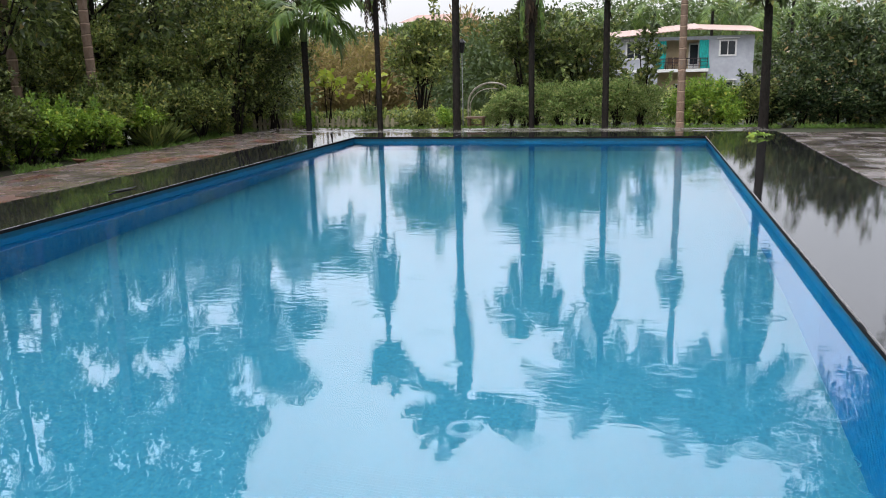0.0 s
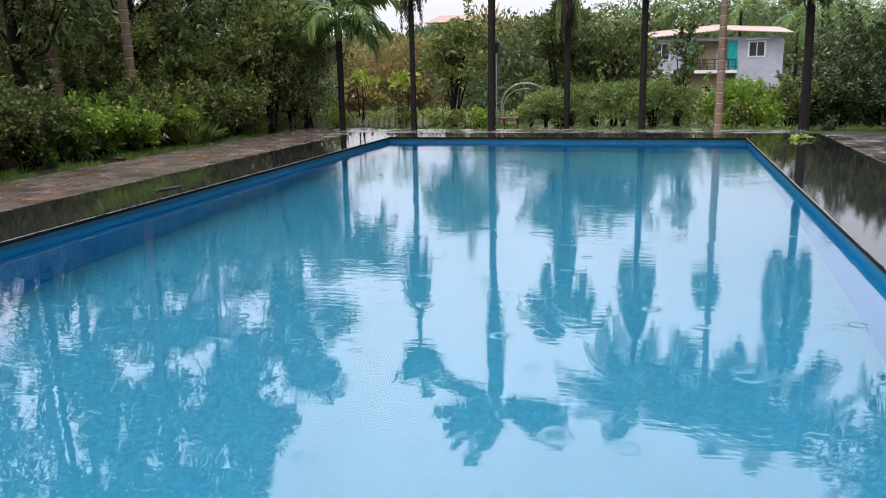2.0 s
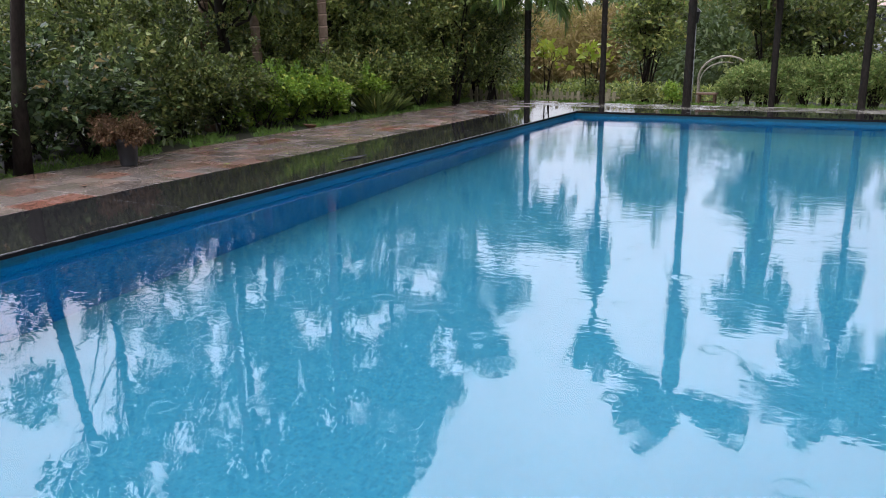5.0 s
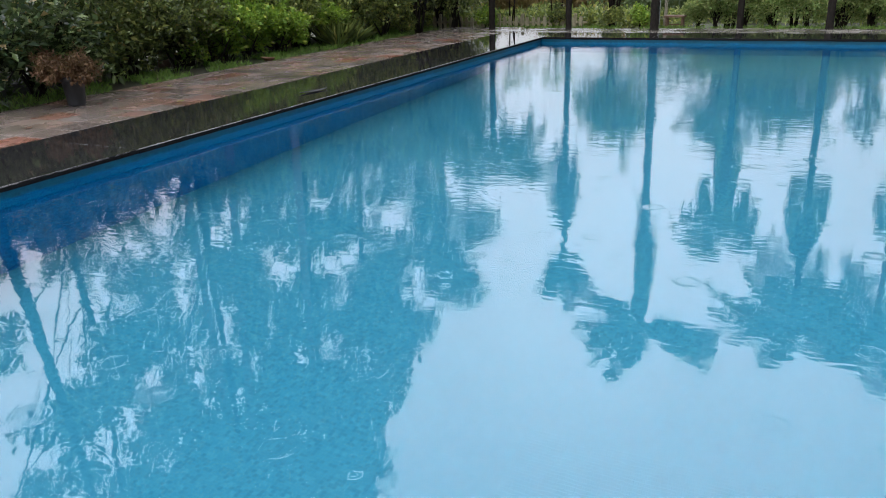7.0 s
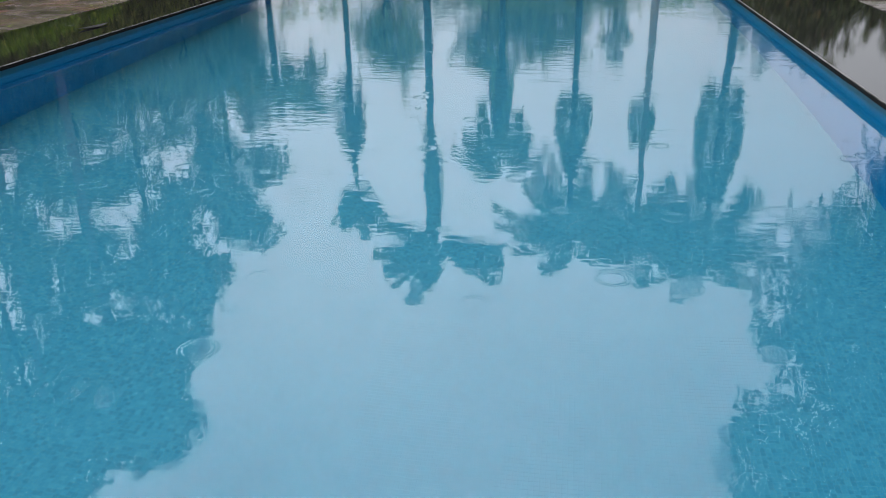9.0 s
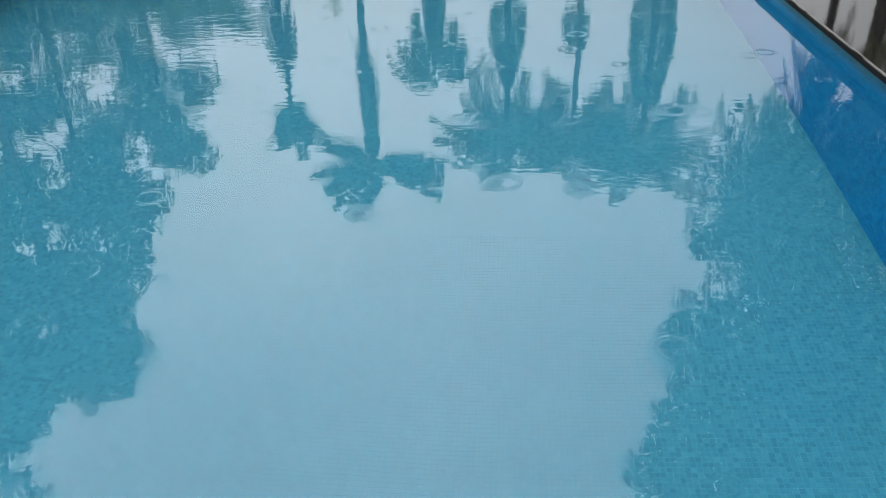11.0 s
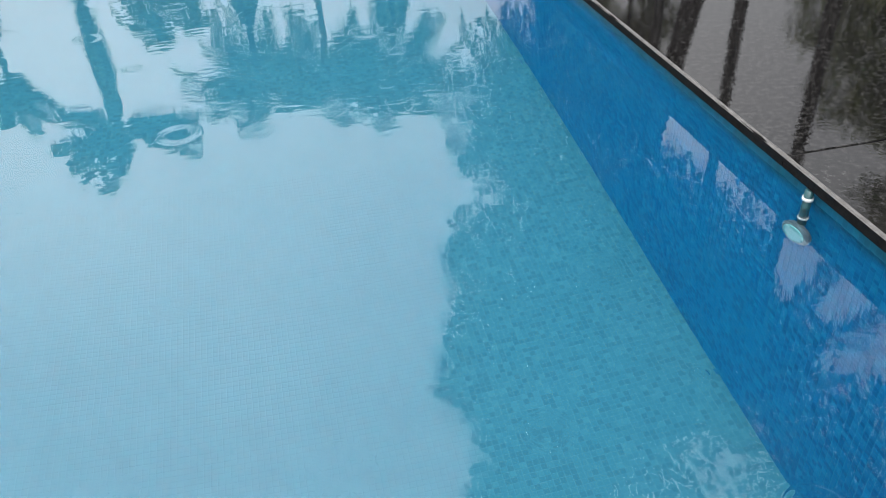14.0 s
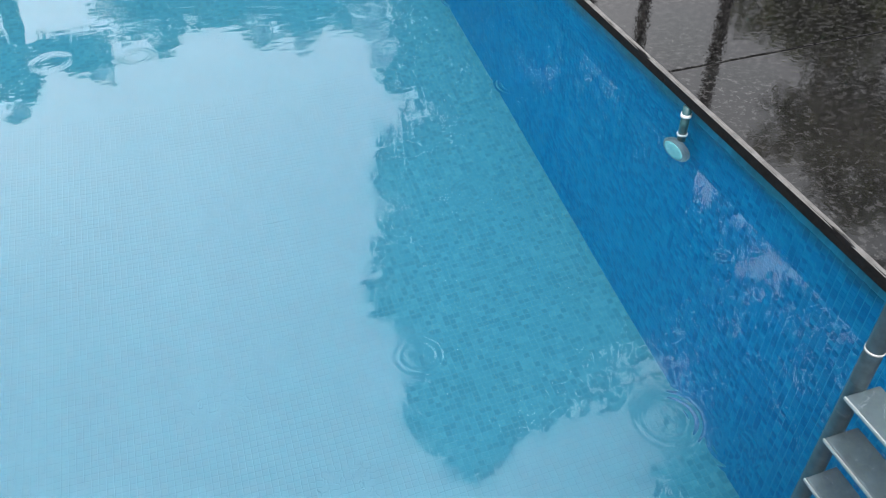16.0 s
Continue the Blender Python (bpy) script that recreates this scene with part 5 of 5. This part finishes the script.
def pot_plant():
    r = thing("potted_plant", "black plastic pot with a withered brown fern", "potted plant", m=pose(-8.98, 7.05, 0.0) @ Matrix.Diagonal((1.0, 1.0, 1.25, 1)))
    prof = [(0.0, 0.0), (0.10, 0.0), (0.105, 0.02), (0.135, 0.24), (0.155, 0.245), (0.16, 0.285), (0.145, 0.29), (0.13, 0.27), (0.125, 0.24), (0.0, 0.235)]
    V, F, n = [], [], 24
    for q, (pr, pz) in enumerate(prof):
        for k in range(n):
            a = 2 * math.pi * k / n
            V.append((pr * math.cos(a), pr * math.sin(a), pz))
    for q in range(len(prof) - 1):
        for k in range(n):
            F.append((q * n + k, q * n + (k + 1) % n, (q + 1) * n + (k + 1) % n, (q + 1) * n + k))
    mesh_ob("pot", V, F, M_POT, r, smooth=True)
    rng = np.random.default_rng(60)
    tubes, B, D, S = [], [], [], []
    for i in range(80):
        a = rng.random() * 2 * math.pi
        ln = 0.2 + 0.24 * rng.random()
        el = 0.7 + 0.85 * rng.random()
        p = Vector((0.05 * math.cos(a), 0.05 * math.sin(a), 0.24))
        path = [p.copy()]
        for s in range(6):
            e = el - 1.3 * ((s + 1) / 6) ** 1.5
            p = p + Vector((math.cos(a) * math.cos(e), math.sin(a) * math.cos(e), math.sin(e))) * ln / 6
            path.append(p.copy())
        path = [q + Vector((-0.42, -0.22, -0.1)) * max(0.0, q.z - 0.24) for q in path]
        tubes.append(tube(path, [0.004 - 0.0004 * s for s in range(7)], 4))
        for s in range(2, 7):
            for q in range(12):
                B.append(path[s] + Vector(rng.normal(size=3)) * 0.02)
                D.append(Vector((math.cos(a), math.sin(a), 0)) * 0.4 + Vector(rng.normal(size=3)))
                S.append(0.04 + 0.03 * rng.random())
    v, f = join(tubes)
    mesh_ob("stalk_tuft", v, f, M_STOOL, r)
    leaf_mesh("foliage", np.array(B), np.array(D), np.array(S), 0.35, rng, L_BROWN, r)


pot_plant()
planter = thing("planter", "square terracotta planter at the pavement's edge", "planter", m=pose(-9.2, 4.98, 0.0) @ Matrix.Diagonal((0.8, 0.8, 0.6, 1)))
b = bmesh.new()
for q in ((-0.22, 0.22, -0.22, -0.19), (-0.22, 0.22, 0.19, 0.22), (-0.22, -0.19, -0.19, 0.19), (0.19, 0.22, -0.19, 0.19)):
    box_bm(*q, 0.0, 0.42, bm=b)
box_bm(-0.19, 0.19, -0.19, 0.19, 0.0, 0.36, bm=b)
part("box", b, M_TERRA, planter)
b = bmesh.new()
for q in ((-0.25, 0.25, -0.25, -0.18), (-0.25, 0.25, 0.18, 0.25), (-0.25, -0.18, -0.18, 0.18), (0.18, 0.25, -0.18, 0.18)):
    box_bm(*q, 0.421, 0.47, bm=b)
part("rim", b, M_TERRA, planter)


def hut_roof():
    """A low hut down the slope: only its corrugated roof shows."""
    r = thing("hut", "low hut down the slope under grey corrugated sheets", "hut", m=pose(-12.0, 6.2, -1.35, 0, 0, 10))
    part("wall", box_bm(-3.2, 0.6, -1.5, 2.6, -0.6, 1.35), M_SHEET, r)
    for k in range(3):
        for q in range(2):
            V, F, n = [], [], 36
            x0, y0 = -3.5 + q * 2.15, -1.9 + k * 1.5
            for i in range(n + 1):
                y = y0 + 1.6 * i / n
                w = 0.025 * math.sin(i * 2 * math.pi / 6)
                for x in (x0, x0 + 2.3):
                    z = 1.95 - 0.16 * (x + 3.5) + w + 0.03 * (1 - q) + 0.012 * k
                    V += [(x, y, z), (x, y, z - 0.012)]
            for i in range(n):
                o = 4 * i
                F += [(o, o + 2, o + 6, o + 4), (o + 1, o + 5, o + 7, o + 3), (o + 2, o + 3, o + 7, o + 6), (o, o + 4, o + 5, o + 1)]
            mesh_ob("roof_sheet", V, F, M_SHEET, r, smooth=True)


hut_roof()

# ---- fallen leaves and the dark sheath on the deck ----


def fallen_leaf(label, x, y, z, ln, wd, mat, rz, curl=0.25, name="fallen_leaf"):
    n, V, F = 8, [], []
    for i in range(n + 1):
        t = i / n
        w = wd * math.sin(math.pi * min(1, 0.06 + 0.94 * t)) ** 0.8 * 0.5
        zz = curl * ln * (t - 0.5) ** 2 * 1.2
        for s in (-1, 0, 1):
            for dz in (0, -0.003):
                V.append(((t - 0.5) * ln, s * w, zz + abs(s) * w * curl + 0.006 + dz))
    for i in range(n):
        o = 6 * i
        for s in (0, 2):
            F += [(o + s, o + 6 + s, o + 8 + s, o + 2 + s), (o + 1 + s, o + 3 + s, o + 9 + s, o + 7 + s)]
        F += [(o, o + 1, o + 7, o + 6), (o + 4, o + 10, o + 11, o + 5)]
    ob = mesh_ob(name, V, F, mat, smooth=True)
    ob.matrix_basis = pose(x, y, z, 0, 0, rz)
    return tagged(ob, label, "leaf", "fallen leaves")


fallen_leaf("dark wet palm sheath lying on the granite", -6.62, 8.75, 0.0, 0.5, 0.12, M_POT, 80, 0.12, "palm_sheath")
fallen_leaf("large curled dry brown leaf by the grass", -9.72, 11.9, -0.04, 0.26, 0.16, M_LEAFDEAD, 20, 0.9)
sprig = thing("fallen_sprig", "yellow-green leafy sprig lying on wet granite", "sprig", m=pose(2.4, 16.5, 0.002))
rs = np.random.default_rng(21)
n_s = 26
bs = np.stack((rs.normal(size=n_s) * 0.09, rs.normal(size=n_s) * 0.07, 0.01 + 0.05 * rs.random(n_s)), 1)
ds = rs.normal(size=(n_s, 3)) * np.array((1, 1, 0.25)) + np.array((0, 0, 0.3))
leaf_mesh("foliage", bs, ds, 0.12 + 0.08 * rs.random(n_s), 0.5, rs, L_LIGHT, sprig)
v, f = tube([(-0.2, -0.05, 0.008), (-0.05, 0.0, 0.02), (0.15, 0.03, 0.02)], [0.006, 0.005, 0.003], 5)
mesh_ob("twig", v, f, B_GREEN, sprig)
rl = random.Random(12)
for k in range(34):
    x, y = rl.uniform(-9.5, -7.6), rl.uniform(4.0, 17.0)
    fallen_leaf("small fallen leaf on the wet pavers", x, y, 0.0, rl.uniform(0.05, 0.11), rl.uniform(0.03, 0.05), (M_LEAFDEAD, M_LEAFDEAD, M_LEAFYEL)[k % 3], rl.uniform(0, 360), 0.3)

# ---- pool fittings ----


def pool_light():
    r = thing("pool_light", "round pale aqua pool lamp hung on a dark conduit", "pool light", m=pose(1.404, 1.585, 0))
    v, f = tube([(0, 0, -0.043), (0, 0, -0.12), (0, 0, -0.235)], 0.0145, 14)
    mesh_ob("conduit", v, f, M_PVC, r, smooth=True)
    for zz in (-0.074, -0.185):
        b = bmesh.new()
        bmesh.ops.create_cone(b, cap_ends=True, segments=16, radius1=0.0185, radius2=0.0185, depth=0.010, matrix=pose(0, 0, zz))
        c = part("clip", b, M_CLIP, r, "white plastic pipe clip", True)
    turn = pose(-0.012, -0.005, -0.288, 0, -90, 8)
    b = bmesh.new()
    for rad0, rad1, dep, off in ((0.058, 0.062, 0.016, 0.0), (0.062, 0.054, 0.008, 0.012)):
        bmesh.ops.create_cone(b, cap_ends=True, segments=32, radius1=rad0, radius2=rad1, depth=dep, matrix=turn @ pose(0, 0, off))
    part("housing", b, M_RIM, r, "steel lamp housing")
    b = bmesh.new()
    bmesh.ops.create_uvsphere(b, u_segments=28, v_segments=10, radius=1.0, matrix=turn @ pose(0, 0, 0.0165) @ Matrix.Diagonal((0.047, 0.047, 0.009, 1)))
    part("lens", b, M_LENS, r, "pale aqua lens", True)


pool_light()


def ladder():
    r = thing("pool_ladder", "stained steel pool ladder with pale-edged treads", "ladder", m=pose(0, 0, 0))
    XR_, YF, YN = 1.215, 0.50, 0.0
    for y in (YF, YN):
        pts = [(1.78, y, 0.0), (1.78, y, 0.5)] + [(1.50 + 0.28 * math.cos(a), y, 0.52 + 0.28 * math.sin(a)) for a in np.linspace(0.2, math.pi - 0.2, 12)] + [(XR_, y, 0.45), (XR_, y, 0.0), (XR_, y, -0.6), (XR_, y, -1.6)]
        v, f = tube(pts, 0.0215, 14)
        rail = mesh_ob("rail", v, f, M_STEEL, r, smooth=True)
        v, f = tube([(XR_, y, -0.003), (XR_, y, 0.003)], 0.0228, 14)
        mesh_ob("collar", v, f, M_STEPEDGE, rail, smooth=True)
        v, f = tube([(1.78, y, 0.0), (1.78, y, 0.02)], 0.045, 16)
        mesh_ob("flange", v, f, M_STEEL, rail, smooth=True)
        v, f = tube([(XR_, y, -1.6), (XR_, y, -1.65)], 0.027, 12)
        mesh_ob("rubber_foot", v, f, M_POT, rail, smooth=True)
    for z in (-0.125, -0.372, -0.62, -0.87, -1.12):
        t = part("tread", box_bm(XR_ - 0.05, XR_ + 0.045, YN + 0.02, YF - 0.02, z - 0.028, z, 0.006, 2), M_STEP, r)
        part("tread_edge", box_bm(XR_ - 0.056, XR_ - 0.0515, YN + 0.022, YF - 0.022, z - 0.009, z + 0.003, 0.001), M_STEPEDGE, t)


ladder()

# ---- pavements ----
build_pavement("pavement_west", "worn red and grey wet pavers beside the granite", -9.56, 1.8, 5, 44, 0.4, M_PAVER_L, 1)
build_pavement("pavement_north", "pale worn stone pavers behind the pool", -9.56, 17.89 + 0.0, 31, 3, 0.4, M_PAVER_F, 2)
build_pavement("pavement_east", "wet grey and dark pavers beside the granite", 2.97, 7.6, 8, 25, 0.4, M_PAVER_R, 3, 0.022)
build_pavement("pavement_south", "wet grey pavers beside the near deck", 2.97, 0.0, 8, 19, 0.4, M_PAVER_R, 5, 0.022)


# ---- mosaic pieces where the camera is nearest ----


def tile_box(c, u, v, n, half, th):
    """Eight corners of flat tiles at the centres c, with axes u, v and normal n."""
    lo = [c + (-u - v) * half, c + (u - v) * half, c + (u + v) * half, c + (-u + v) * half]
    hi = [c + (-u - v) * half * 0.93 + n * th, c + (u - v) * half * 0.93 + n * th, c + (u + v) * half * 0.93 + n * th, c + (-u + v) * half * 0.93 + n * th]
    return np.stack(lo + hi, axis=1)


TF = np.array(((4, 5, 6, 7), (0, 1, 5, 4), (1, 2, 6, 5), (2, 3, 7, 6), (3, 0, 4, 7)))


def tiles(name, centres, u, v, n, mat, parent):
    u, v, n = np.array(u, float), np.array(v, float), np.array(n, float)
    V = tile_box(centres, u, v, n, (PITCH - GROUT) / 2, 0.0009).reshape(-1, 3)
    F = (np.arange(len(centres))[:, None, None] * 8 + TF[None]).reshape(-1, 4)
    ob = mesh_ob(name, V.tolist(), F.tolist(), mat, parent)
    return tagged(ob, kind="stuff")


def cells(a, b, off):
    i = np.arange(math.ceil((a + off) / PITCH), math.floor((b + off) / PITCH))
    return (i + 0.5) * PITCH - off


gx, gy = np.meshgrid(cells(-1.9, PX1 + 0.015, 0.015), cells(0.2, 3.8, 0.0))
tiles("floor_tiles", np.stack((gx.ravel(), gy.ravel(), gx.ravel() * 0 + FLOOR_Z), 1), (1, 0, 0), (0, 1, 0), (0, 0, 1), M_FLOOR, POOL_FLOOR)
gy, gz = np.meshgrid(cells(0.0, 5.6, 0.0), cells(FLOOR_Z, -0.088, 0.0))
wc = np.stack((gy.ravel() * 0 + PX1 + WALL_GAP, gy.ravel(), gz.ravel()), 1)
near = (np.abs(wc[:, 1] - 1.45) < 0.265) & (wc[:, 2] > -0.46)
tiles("wall_tiles", wc[~near], (0, 1, 0), (0, 0, 1), (-1, 0, 0), M_WALL, POOL_WALLS["pool_wall_east"])
V = tile_box(np.zeros((1, 3)), np.array((0, 1.0, 0)), np.array((0, 0, 1.0)), np.array((-1.0, 0, 0)), (PITCH - GROUT) / 2, 0.0009).reshape(-1, 3)
tile_me = bpy.data.meshes.new("tile")
tile_me.from_pydata([tuple(q) for q in V.tolist()], [], [tuple(q) for q in TF.tolist()])
tile_me.materials.append(M_WALL)
for c in wc[near][:300]:
    t = new("tile", tile_me)
    t.parent = POOL_WALLS["pool_wall_east"]
    t.location = tuple(c)
rest = wc[near][300:]
if len(rest):
    tiles("wall_tiles", rest, (0, 1, 0), (0, 0, 1), (-1, 0, 0), M_WALL, POOL_WALLS["pool_wall_east"])
